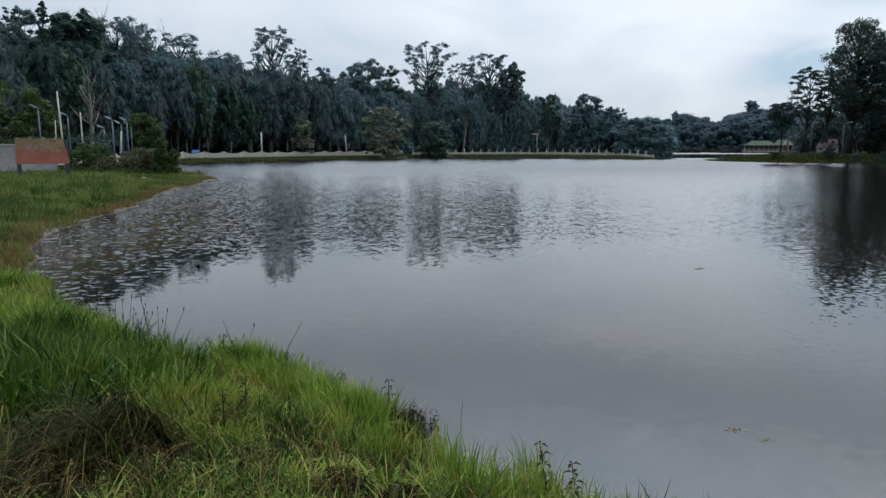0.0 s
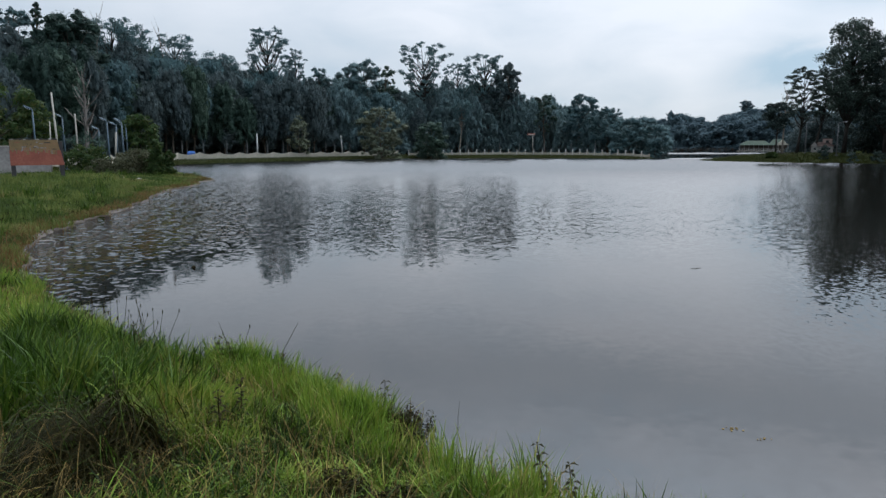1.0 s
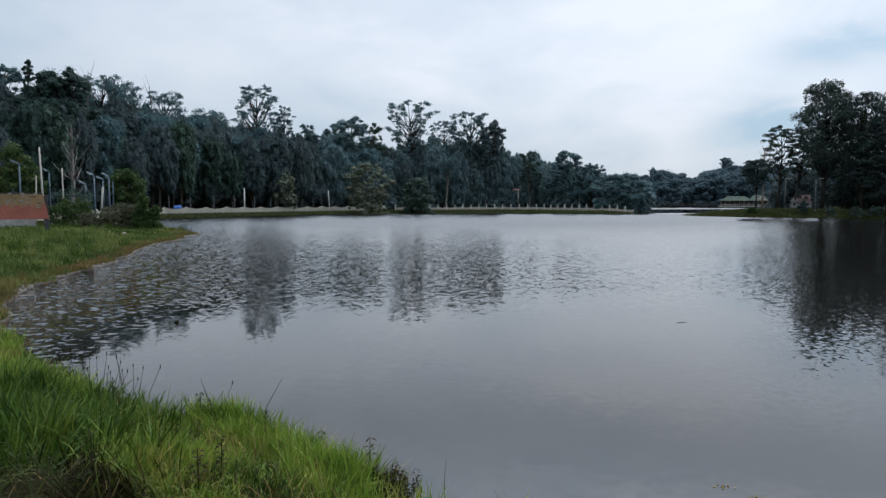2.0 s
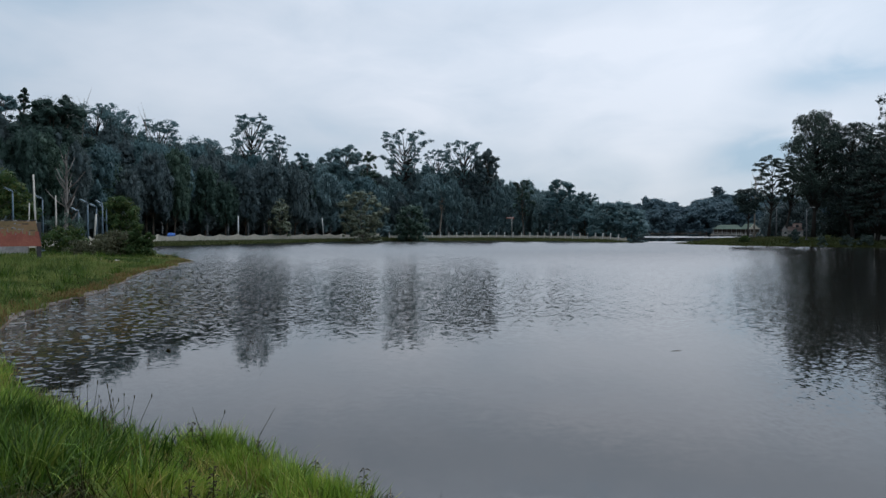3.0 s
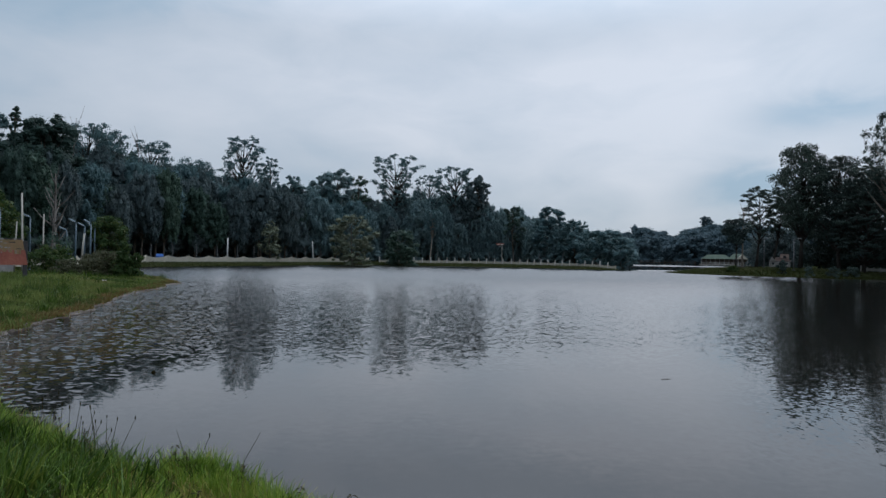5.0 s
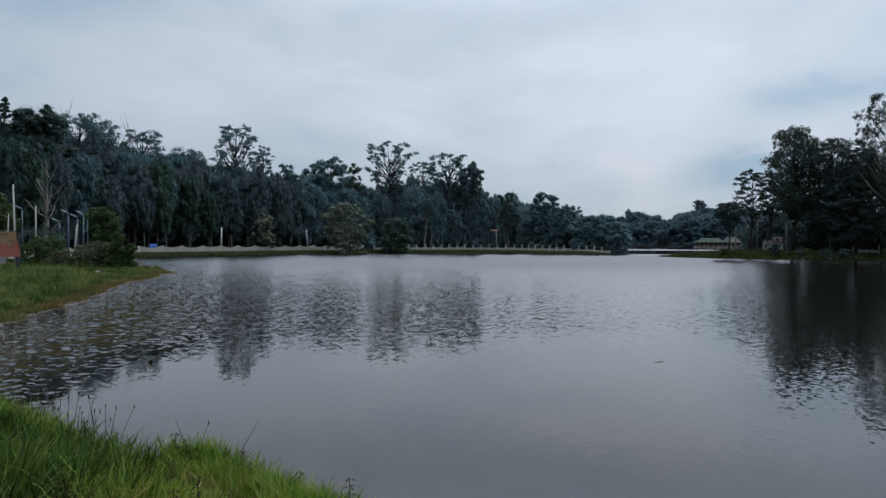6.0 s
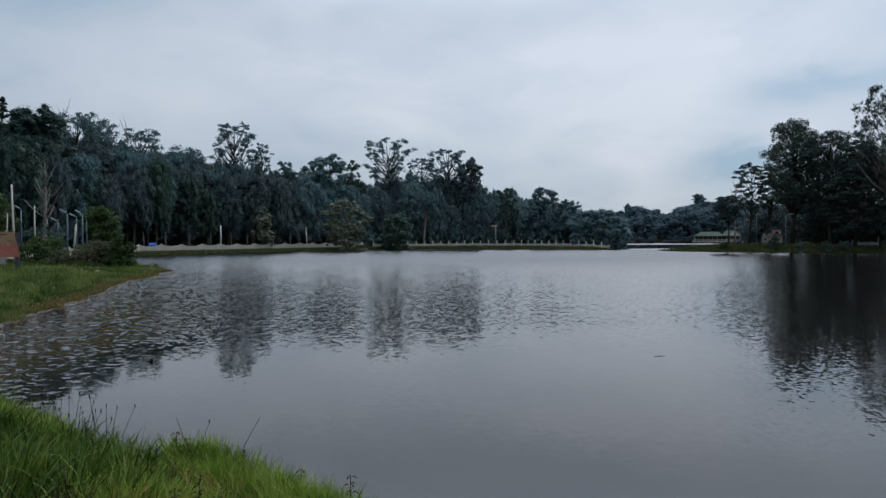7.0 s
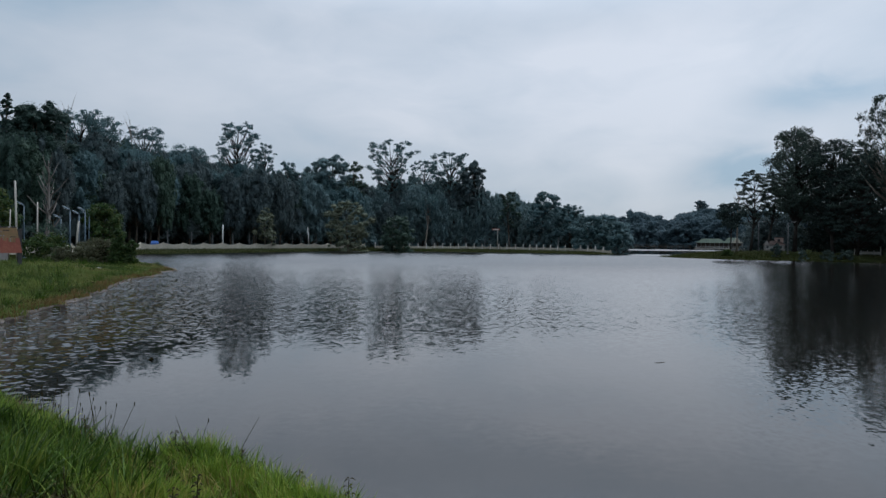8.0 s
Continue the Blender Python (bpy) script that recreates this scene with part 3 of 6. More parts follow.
def rise(elevation, dist):
    return EYE + dist * math.tan(radians(elevation))


# the lake's edge: near bank, west bank, far shore, inlet and eastern headland
SHORE = [(60, -70), (22, -22), (8, -4), (3.2, 2.0), (1.55, 3.5), (0.86, 3.95), (0.46, 4.25), (-0.04, 4.6), (-0.5, 5.4), (-1.1, 5.95),
         (-1.7, 6.55), (-2.4, 6.75), (-3.1, 7.0), (-4.4, 8.3), (-5.85, 9.6), (-7.66, 12.1), (-10.07, 16.2), (-11.1, 19.3),
         (-11.7, 22.4), (-12.3, 26.0), (-14.6, 35.5), (-17.0, 48.0), (-21.5, 56), (-30.0, 72.0), (-36.5, 91), (-26.7, 110.0),
         (-14.9, 131.0), (-4.2, 144.0), (14.9, 151.6), (26.4, 144.0), (35.1, 131.0), (41.0, 129.0), (46, 142), (56, 180),
         (58, 240), (70, 292), (106, 287), (141, 270), (120, 200), (82, 145), (56, 121), (44, 112.5), (50.2, 96.0),
         (61.7, 92.5), (80, 82), (104, 50), (120, 0), (120, -70)]


def smooth_loop(pts, steps):
    out, n = [], len(pts)
    p = [np.array(q, float) for q in pts]
    for i in range(n):
        a, b, c, d = p[i - 1], p[i], p[(i + 1) % n], p[(i + 2) % n]
        for k in range(steps):
            t = k / steps
            out.append(0.5 * ((2 * b) + (c - a) * t + (2 * a - 5 * b + 4 * c - d) * t * t + (3 * b - a - 3 * c + d) * t ** 3))
    return np.array(out)


EDGE = smooth_loop(SHORE, 5)
_rng = np.random.default_rng(5)
_reach = np.hypot(EDGE[:, 0], EDGE[:, 1])[:, None]
EDGE = EDGE + _rng.normal(size=EDGE.shape) * np.clip(_reach * 0.006, 0.03, 0.5)


def inland(x, y):
    """Signed distance from the lake's edge, positive on land."""
    x, y = np.atleast_1d(x).astype(float), np.atleast_1d(y).astype(float)
    best, inside = np.full(x.shape, 1e9), np.zeros(x.shape, bool)
    for (ax, ay), (bx, by) in zip(EDGE, np.roll(EDGE, -1, 0)):
        dx, dy = bx - ax, by - ay
        t = np.clip(((x - ax) * dx + (y - ay) * dy) / (dx * dx + dy * dy), 0, 1)
        best = np.minimum(best, (x - ax - t * dx) ** 2 + (y - ay - t * dy) ** 2)
        inside ^= ((ay > y) != (by > y)) & (x < (bx - ax) * (y - ay) / (by - ay + 1e-12) + ax)
    return np.where(inside, -1, 1) * np.sqrt(best)


def ground_z(x, y):
    x, y = np.atleast_1d(x).astype(float), np.atleast_1d(y).astype(float)
    s = inland(x, y)
    far = np.hypot(x, y)
    near = np.exp(-(far / 9.0) ** 2)
    top, run = 0.5 + 0.35 * near, 3.5 - 2.1 * near
    land = 0.03 + top * (1 - np.exp(-np.maximum(s, 0) / run))
    land += 0.05 * np.sin(x * 1.7 + 0.6 * y) * np.sin(y * 1.3 - 0.4 * x) * np.clip(s / 1.5, 0, 1)
    land += np.clip(s - 25, 0, 200) * 0.03 * np.clip((far - 80) / 60, 0, 1)
    land += 12 * np.exp(-((x - 225) / 100) ** 2 - ((y - 440) / 90) ** 2)
    land += 0.75 * np.exp(-((x - 62) / 17) ** 2 - ((y - 108) / 14) ** 2) * np.clip(s / 6, 0, 1)
    bed = -0.05 - 1.6 * (1 - np.exp(np.minimum(s, 0) / 6.0))
    return np.where(s > 0, land, bed)


def gz(x, y):
    return float(ground_z(x, y)[0])


# ---------------------------------------------------------------- ground and water
def build_ground():
    rings, rays = 210, 480
    radii = np.concatenate([[0.0], 0.5 * (1600 / 0.5) ** (np.arange(rings) / (rings - 1))])
    ang = np.arange(rays) * 2 * math.pi / rays
    rr, aa = np.meshgrid(radii[1:], ang, indexing="ij")
    x, y = (rr * np.sin(aa)).ravel(), (rr * np.cos(aa)).ravel()
    z = ground_z(x, y)
    verts = np.concatenate([[[0, 0, gz(0, 0)]], np.stack([x, y, z], 1)])
    faces = [(0, 1 + (k + 1) % rays, 1 + k) for k in range(rays)]
    for i in range(rings - 1):
        a = 1 + i * rays
        faces += [(a + k, a + (k + 1) % rays, a + rays + (k + 1) % rays, a + rays + k) for k in range(rays)]
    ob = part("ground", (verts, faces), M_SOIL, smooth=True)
    tagged(ob, "grassy earth bank and wooded land round the lake", "ground", kind="structure")


build_ground()
_n = 96
_v = [(0, 60, 0)] + [(1500 * math.sin(2 * math.pi * k / _n), 60 + 1500 * math.cos(2 * math.pi * k / _n), 0) for k in range(_n)]
tagged(part("water", (_v, [(0, 1 + (k + 1) % _n, 1 + k) for k in range(_n)]), M_WATER),
       "grey lake water reflecting an overcast sky, lightly rippled", "water", kind="structure")


# ---------------------------------------------------------------- the far wood
def between(table, b):
    return float(np.interp(b, [p[0] for p in table], [p[1] for p in table]))


# bearing: where the wood's front stands, and how high its general canopy reaches (degrees)
WOOD_FRONT = [(-46, 70), (-36, 88), (-31, 100), (-21.5, 122), (-13.6, 134), (-6.5, 152), (-1.6, 164), (5.6, 172), (10, 167), (15, 154), (18.5, 146)]
CANOPY = [(-46, 8.55), (-31, 7.9), (-25, 7.6), (-21, 7.15), (-17, 6.35), (-10, 5.75), (-7, 5.35), (-3, 4.65), (3, 5.05), (7, 4.35), (11, 3.3), (14, 2.7), (17, 1.6), (18.5, 1.0)]

WOOD = "trees of the far wood"


def stand_tree(ob, bearing, dist, top=None, height=None, built=1.0, turn=0.0, wide=1.0):
    """Sets a tree built with a given height on the ground, scaled so that it reaches the given elevation."""
    x, y = spot(bearing, dist)
    z = gz(x, y)
    h = height if height else rise(top, dist) - z
    k = h / built
    return Matrix.Translation((x, y, z - 0.08)) @ Matrix.Rotation(radians(turn), 4, "Z") @ Matrix.Diagonal((k * wide, k * wide, k, 1))


def set_tree(ob, label, category="tree", group="", **place):
    ob.matrix_basis = stand_tree(ob, **place)
    return tagged(ob, label, category, group)


def copy_tree(ob, **place):
    c = copy_thing(ob, Matrix())
    c.matrix_basis = stand_tree(c, **place)
    return c


def build_wood():
    rng = random.Random(11)
    soft = dict(sub=9, shell=0.6, ruffle=1.0, upward=0.25, core=0.45, flat=1.45)
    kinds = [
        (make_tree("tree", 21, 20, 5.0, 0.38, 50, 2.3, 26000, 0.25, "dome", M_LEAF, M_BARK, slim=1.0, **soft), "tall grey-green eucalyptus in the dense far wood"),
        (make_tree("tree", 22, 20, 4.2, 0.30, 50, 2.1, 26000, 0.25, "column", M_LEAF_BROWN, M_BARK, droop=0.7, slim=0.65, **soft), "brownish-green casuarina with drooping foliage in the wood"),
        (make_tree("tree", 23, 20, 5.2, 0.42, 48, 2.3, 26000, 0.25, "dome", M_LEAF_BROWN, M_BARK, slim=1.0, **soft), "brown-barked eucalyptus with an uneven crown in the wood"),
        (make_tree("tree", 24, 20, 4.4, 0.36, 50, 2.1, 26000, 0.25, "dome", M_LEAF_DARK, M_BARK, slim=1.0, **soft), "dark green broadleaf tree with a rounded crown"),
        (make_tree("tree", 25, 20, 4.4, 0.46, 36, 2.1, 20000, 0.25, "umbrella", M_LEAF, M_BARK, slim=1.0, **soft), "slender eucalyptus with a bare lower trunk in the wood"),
        (make_tree("tree", 26, 20, 4.6, 0.12, 50, 2.1, 26000, 0.25, "dome", M_LEAF_HAZE, M_BARK, slim=1.0, **soft), "gum with a soft rounded crown, painted paler for haze"),
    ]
    used = [False] * len(kinds)
    b = -44.0
    rows = [(3, 0.55, 0.85), (8, 0.74, 0.92), (16, 0.84, 1.0), (30, 0.88, 1.06)]
    for step, lo, hi in rows:
        b = -44.0
        while b < 18.0:
            dist = between(WOOD_FRONT, b) + step + rng.uniform(-4, 4)
            top = between(CANOPY, b) * rng.uniform(lo, hi)
            i = rng.choice([0, 0, 1, 1, 2, 3, 4] if step > 0 else [0, 1, 1, 2, 3])
            if step == 3 and b < -15:
                i = rng.choice([3, 3, 3, 2])
            # haze-paled trees get likelier towards the eastern end
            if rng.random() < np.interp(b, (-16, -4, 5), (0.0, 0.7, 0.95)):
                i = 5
            ob, label = kinds[i]
            place = dict(bearing=b, dist=dist, top=top, built=20, turn=rng.uniform(0, 360), wide=rng.uniform(0.62, 1.0))
            if used[i]:
                copy_tree(ob, **place)
            else:
                set_tree(ob, label, group=WOOD, **place)
                used[i] = True
            b += math.degrees(rng.uniform(2.8, 5.2) / dist)
    # undergrowth beneath the wood
    # both shrubs take haze-tinted leaves, which lifts the dark gaps
    bush = make_tree("undergrowth_shrub", 31, 5, 2.6, 0.05, 14, 1.3, 4000, 0.26, "dome", M_LEAF_BROWN, M_BARK, sub=3, shell=0.5, core=0.6)
    pale = make_tree("undergrowth_shrub", 32, 5, 2.6, 0.05, 14, 1.3, 4000, 0.26, "dome", M_LEAF_HAZE, M_BARK, sub=3, shell=0.5, core=0.6)
    fresh = [bush, pale]
    for step in (2, 10, 22, 36):
        b = -44.0 if step > 2 else -5.0
        while b < 18.4:
            dist = between(WOOD_FRONT, b) + step + rng.uniform(-2, 2)
            place = dict(bearing=b, dist=dist, height=rng.uniform(5, 9.5) * (1.0 if step > 2 else 0.45), built=5, turn=rng.uniform(0, 360), wide=rng.uniform(0.8, 1.1))
            ob = pale if b > -6 else bush
            if ob in fresh:
                fresh.remove(ob)
                set_tree(ob, "undergrowth shrub at the thin end of the wood, painted paler for haze" if ob is pale else "dull brownish-green undergrowth shrub in the shade of the wood",
                         "shrub", "undergrowth of the wood", **place)
            else:
                copy_tree(ob, **place)
            b += math.degrees(rng.uniform(3.4, 5.0) / dist)


build_wood()

# trees that stand out of the wood's skyline
def skyline():
    def t(seed, label, bearing, dist, top, spread, first, clumps, clump, leaves, shape, mat, **more):
        x, y = spot(bearing, dist)
        h = rise(top, dist) - gz(x, y)
        if shape in ("umbrella", "open") and leaves:   # airy crowns: many small feathery tufts
            clumps, clump, leaves = int(clumps * 2.2), clump * 0.75, int(leaves * 2.6)
            more.update(size=0.27, sub=5, shell=0.8, ruffle=0.9, upward=0.2)
            more.setdefault("bark", M_BARK_DARK)
        else:
            leaves = int(leaves * 2.5)
            more.update(size=0.26, sub=5, shell=0.5, upward=0.5, core=0.5)
        ob = make_tree("tree", seed, h, spread, first, clumps, clump, leaves, more.pop("size", 0.42), shape, mat, more.pop("bark", M_BARK), **more)
        set_tree(ob, label, bearing=bearing, dist=dist, height=h, built=h, group=WOOD)
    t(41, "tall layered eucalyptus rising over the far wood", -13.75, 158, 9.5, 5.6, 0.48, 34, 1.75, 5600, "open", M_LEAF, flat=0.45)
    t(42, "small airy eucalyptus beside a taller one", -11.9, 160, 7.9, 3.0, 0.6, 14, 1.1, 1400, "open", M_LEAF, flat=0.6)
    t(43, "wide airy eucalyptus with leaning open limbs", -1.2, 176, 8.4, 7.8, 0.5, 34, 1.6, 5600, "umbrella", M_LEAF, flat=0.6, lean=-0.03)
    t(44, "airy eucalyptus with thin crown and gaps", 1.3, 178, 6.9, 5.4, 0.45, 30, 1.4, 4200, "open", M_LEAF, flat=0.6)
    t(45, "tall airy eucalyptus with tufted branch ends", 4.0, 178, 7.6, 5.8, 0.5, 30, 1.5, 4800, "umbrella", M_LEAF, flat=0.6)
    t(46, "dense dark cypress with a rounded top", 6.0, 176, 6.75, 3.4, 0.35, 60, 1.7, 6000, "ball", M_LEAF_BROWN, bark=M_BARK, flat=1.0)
    t(47, "rounded eucalyptus crown above the wood", -6.15, 166, 7.05, 4.6, 0.35, 36, 2.1, 5000, "dome", M_LEAF_HAZE)
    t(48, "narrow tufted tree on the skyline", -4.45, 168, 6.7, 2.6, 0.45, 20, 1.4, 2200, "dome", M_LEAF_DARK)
    t(49, "open-crowned tree on the skyline", -7.8, 166, 6.65, 3.4, 0.4, 26, 1.7, 2800, "dome", M_LEAF_HAZE)
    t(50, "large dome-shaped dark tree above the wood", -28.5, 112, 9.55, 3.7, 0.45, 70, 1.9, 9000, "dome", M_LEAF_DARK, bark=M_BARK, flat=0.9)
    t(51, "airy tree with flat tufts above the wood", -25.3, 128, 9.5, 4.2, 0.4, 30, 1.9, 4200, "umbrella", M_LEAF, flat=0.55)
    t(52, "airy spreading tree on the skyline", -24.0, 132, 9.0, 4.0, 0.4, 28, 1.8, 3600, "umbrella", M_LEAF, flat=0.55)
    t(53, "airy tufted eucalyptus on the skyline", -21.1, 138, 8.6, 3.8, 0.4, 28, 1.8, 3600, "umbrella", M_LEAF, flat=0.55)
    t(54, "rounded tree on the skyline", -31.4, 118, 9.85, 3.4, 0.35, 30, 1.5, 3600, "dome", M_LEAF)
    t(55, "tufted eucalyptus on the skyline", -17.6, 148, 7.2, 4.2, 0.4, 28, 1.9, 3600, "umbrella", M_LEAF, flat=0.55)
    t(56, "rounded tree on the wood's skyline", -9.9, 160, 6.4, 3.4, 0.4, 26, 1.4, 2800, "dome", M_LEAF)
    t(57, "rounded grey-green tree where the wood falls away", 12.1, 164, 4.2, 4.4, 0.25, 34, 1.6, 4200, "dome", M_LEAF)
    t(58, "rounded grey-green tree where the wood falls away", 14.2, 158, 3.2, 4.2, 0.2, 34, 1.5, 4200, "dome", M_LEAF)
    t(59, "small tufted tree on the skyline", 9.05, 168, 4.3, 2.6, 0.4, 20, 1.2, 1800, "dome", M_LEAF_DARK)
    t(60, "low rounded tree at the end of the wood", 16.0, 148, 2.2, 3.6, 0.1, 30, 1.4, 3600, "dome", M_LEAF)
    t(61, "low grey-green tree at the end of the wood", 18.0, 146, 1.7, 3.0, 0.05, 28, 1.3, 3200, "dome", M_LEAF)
    t(62, "bare dead tree tips above the wood", -26.0, 126, 10.5, 1.2, 0.6, 0, 0.5, 0, "open", M_LEAF, twigs=14, twig_from=0.75, trunk_r=0.2, bark=M_DEADWOOD)
    t(63, "bare dead tree tips above the wood", -22.5, 134, 9.8, 1.2, 0.6, 0, 0.5, 0, "open", M_LEAF, twigs=14, twig_from=0.75, trunk_r=0.2, bark=M_DEADWOOD)
    t(64, "narrow columnar dark tree on the skyline", -30.1, 116, 10.3, 0.9, 0.5, 18, 0.6, 2200, "column", M_LEAF_DARK, bark=M_BARK, size=0.25)
    # standing in front of the wood
    t(65, "pale green willow-like tree hanging over the water", -4.9, 134, 3.25, 4.6, 0.08, 34, 1.5, 5200, "dome", M_LEAF_PALE, droop=0.8, slim=0.45, bark=M_BARK)
    t(66, "round dull green tree at the water's edge", -0.7, 146, 2.1, 3.6, 0.04, 34, 1.4, 4800, "dome", M_LEAF_DARK, bark=M_BARK)
    t(67, "slim pale drooping tree before the wood", -11.8, 131, 2.6, 2.0, 0.15, 16, 1.1, 1500, "column", M_LEAF_PALE, droop=0.7, slim=0.45, bark=M_BARK)
    t(68, "pale bare-trunked eucalyptus at the wood's edge", 1.7, 160, 3.9, 2.4, 0.6, 14, 1.2, 1400, "umbrella", M_LEAF, bark=M_PALE_BARK)
    t(69, "leafless grey-brown dead tree with forked branches", -27.8, 82, 6.1, 2.2, 0.35, 13, 0.5, 0, "dome", M_LEAF, twigs=26, twig_from=0.4, trunk_r=0.27, bark=M_DEADWOOD)


skyline()


# ---------------------------------------------------------------- far hill beyond the lake
def far_hill():
    rng = random.Random(4)
    # leaf colour of the hill trees includes painted haze
    src = make_tree("far_tree", 81, 14, 5.0, 0.04, 40, 2.9, 12000, 0.42, "dome", M_LEAF_HILL, M_BARK, slim=1.0, sub=6, shell=0.6, ruffle=1.0, upward=0.4, core=0.6, flat=1.25)
    first = True
    crest = [(13, 1.48), (16, 1.68), (18.6, 2.23), (20.1, 2.48), (21.3, 2.13), (22.3, 1.68), (23.0, 2.18), (24.2, 2.78), (26.5, 2.78), (30, 2.48), (36, 2.28), (44, 2.08)]
    for base, lo, hi in ((305, 0.45, 0.7), (330, 0.7, 0.9), (370, 0.86, 1.0), (430, 0.9, 1.02)):
        b = 12.0
        while b < 45:
            dist = base + rng.uniform(-8, 8)
            top = between(crest, b) * rng.uniform(lo, hi)
            place = dict(bearing=b, dist=dist, top=top, built=14, turn=rng.uniform(0, 360), wide=rng.uniform(1.0, 1.6))
            if first:
                set_tree(src, "distant tree on the wooded hill beyond the lake", group="trees of the distant hill", **place)
                first = False
            else:
                copy_tree(src, **place)
            b += math.degrees(rng.uniform(7.5, 11) / dist)
    x, y = spot(24.55, 395)
    h = rise(3.45, 395) - gz(x, y)
    lone = make_tree("far_tree", 82, h, 3.0, 0.72, 22, 1.6, 5000, 0.4, "ball", M_LEAF_HILL, M_BARK, sub=4, shell=0.5, core=0.5)
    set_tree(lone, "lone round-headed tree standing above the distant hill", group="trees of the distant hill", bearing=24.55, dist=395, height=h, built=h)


far_hill()


# ---------------------------------------------------------------- eastern headland
def headland_trees():
    def t(seed, name, label, bearing, dist, top, spread, first, clumps, clump, leaves, shape, mat, **more):
        x, y = spot(bearing, dist)
        h = rise(top, dist) - gz(x, y)
        ob = make_tree(name, seed, h, spread, first, clumps, clump, leaves, more.pop("size", 0.36), shape, mat, more.pop("bark", M_BARK_DARK), **more)
        set_tree(ob, label, bearing=bearing, dist=dist, height=h, built=h, group="trees of the headland")
    t(101, "tree", "huge dark cypress-like tree with a rounded crown", 31.35, 124, 8.7, 4.1, 0.32, 150, 1.2, 29000, "ball", M_LEAF_PINE, flat=0.85, size=0.30, slim=0.45, shell=0.6, sub=7, ruffle=1.0)
    t(102, "tree", "dark spreading conifer with layered branches", 33.9, 122, 7.9, 3.8, 0.25, 100, 1.2, 20000, "ball", M_LEAF_PINE, flat=0.6, size=0.28, slim=0.45, shell=0.6, sub=7, ruffle=1.0)
    t(103, "tree", "dark spreading conifer with layered branches", 35.4, 120, 7.0, 4.4, 0.12, 110, 1.3, 25000, "dome", M_LEAF_PINE, flat=0.26, size=0.30, slim=0.5, shell=0.6, sub=4, ruffle=0.7)
    t(104, "tree", "tall airy eucalyptus with dark hanging foliage", 37.5, 116, 10.75, 5.8, 0.5, 100, 1.0, 14000, "dome", M_LEAF_PINE, flat=1.1, droop=0.9, slim=0.35, size=0.36, shell=0.6, bark=M_PALE_BARK, trunk_r=0.2)
    t(105, "tree", "tall dark tree behind the headland shore", 39.6, 118, 8.6, 5.0, 0.06, 60, 2.4, 14000, "dome", M_LEAF_PINE)
    t(106, "tree", "tall dark tree behind the headland shore", 43.0, 116, 9.2, 5.4, 0.06, 60, 2.5, 14000, "dome", M_LEAF_PINE)
    t(107, "pine", "thin open pine with bare lower trunk", 28.3, 128, 5.7, 2.8, 0.42, 42, 0.75, 8500, "open", M_LEAF_PINE, flat=0.36, slim=0.4, shell=0.6, sub=6, ruffle=1.0, size=0.28)
    t(108, "pine", "thin open pine with bare lower trunk", 29.4, 126, 5.5, 2.6, 0.45, 42, 0.75, 8500, "open", M_LEAF_PINE, flat=0.36, slim=0.4, shell=0.6, sub=6, ruffle=1.0, size=0.28, lean=0.05)
    t(109, "pine", "small dark pine with layered branches on the shore", 26.85, 116, 3.3, 2.1, 0.52, 30, 0.8, 8000, "ball", M_LEAF_PINE, flat=0.5, slim=0.4, shell=0.6, sub=6, ruffle=1.0, size=0.28)
    t(110, "tree", "leafless grey snag beside a small pine", 27.3, 120, 4.5, 1.6, 0.55, 8, 0.4, 0, "open", M_LEAF, twigs=10, trunk_r=0.17, bark=M_PALE_BARK)
    t(111, "tree", "dense dark tree filling the headland", 33.0, 133, 3.6, 3.4, 0.02, 50, 2.0, 7000, "dome", M_LEAF_PINE)
    t(112, "tree", "dense dark tree filling the headland", 35.0, 132, 6.0, 4.6, 0.02, 60, 2.4, 12000, "dome", M_LEAF_PINE)
    t(113, "tree", "dense dark tree filling the headland", 36.8, 130, 6.2, 5.0, 0.02, 50, 2.6, 9000, "dome", M_LEAF_PINE)
    t(114, "tree", "dense dark tree filling the headland", 39.4, 128, 5.8, 5.0, 0.02, 50, 2.6, 9000, "dome", M_LEAF_PINE)
    for k, (b, d, top) in enumerate(((28.9, 140, 2.1), (29.8, 142, 2.5), (30.8, 140, 2.4))):
        t(120 + k, "tree", "brownish scrub tree behind the pines", b, d, top, 2.6, 0.03, 34, 1.3, 4200, "dome", M_LEAF_BROWN)
    t(115, "shrub", "dark rounded shrub on the headland shore", 31.9, 109, -0.45, 0.6, 0.02, 12, 0.28, 2000, "dome", M_LEAF_PINE, size=0.15)
    t(116, "shrub", "upright dark shrub on the headland shore", 30.15, 112, 0.1, 0.55, 0.02, 12, 0.35, 1600, "column", M_LEAF_PINE, size=0.25)
    t(117, "shrub", "low green shrub at the foot of a pine", 26.6, 114, -0.45, 0.9, 0.02, 12, 0.32, 1600, "dome", M_LEAF_BRIGHT, size=0.25)
    t(118, "shrub", "dark shrub at the foot of the headland trees", 33.6, 112, -0.4, 0.9, 0.02, 16, 0.32, 2400, "dome", M_LEAF_PINE, size=0.16)
    t(119, "shrub", "dark shrub at the foot of the headland trees", 34.75, 113, -0.35, 1.1, 0.02, 18, 0.35, 2800, "dome", M_LEAF_PINE, size=0.16)


headland_trees()


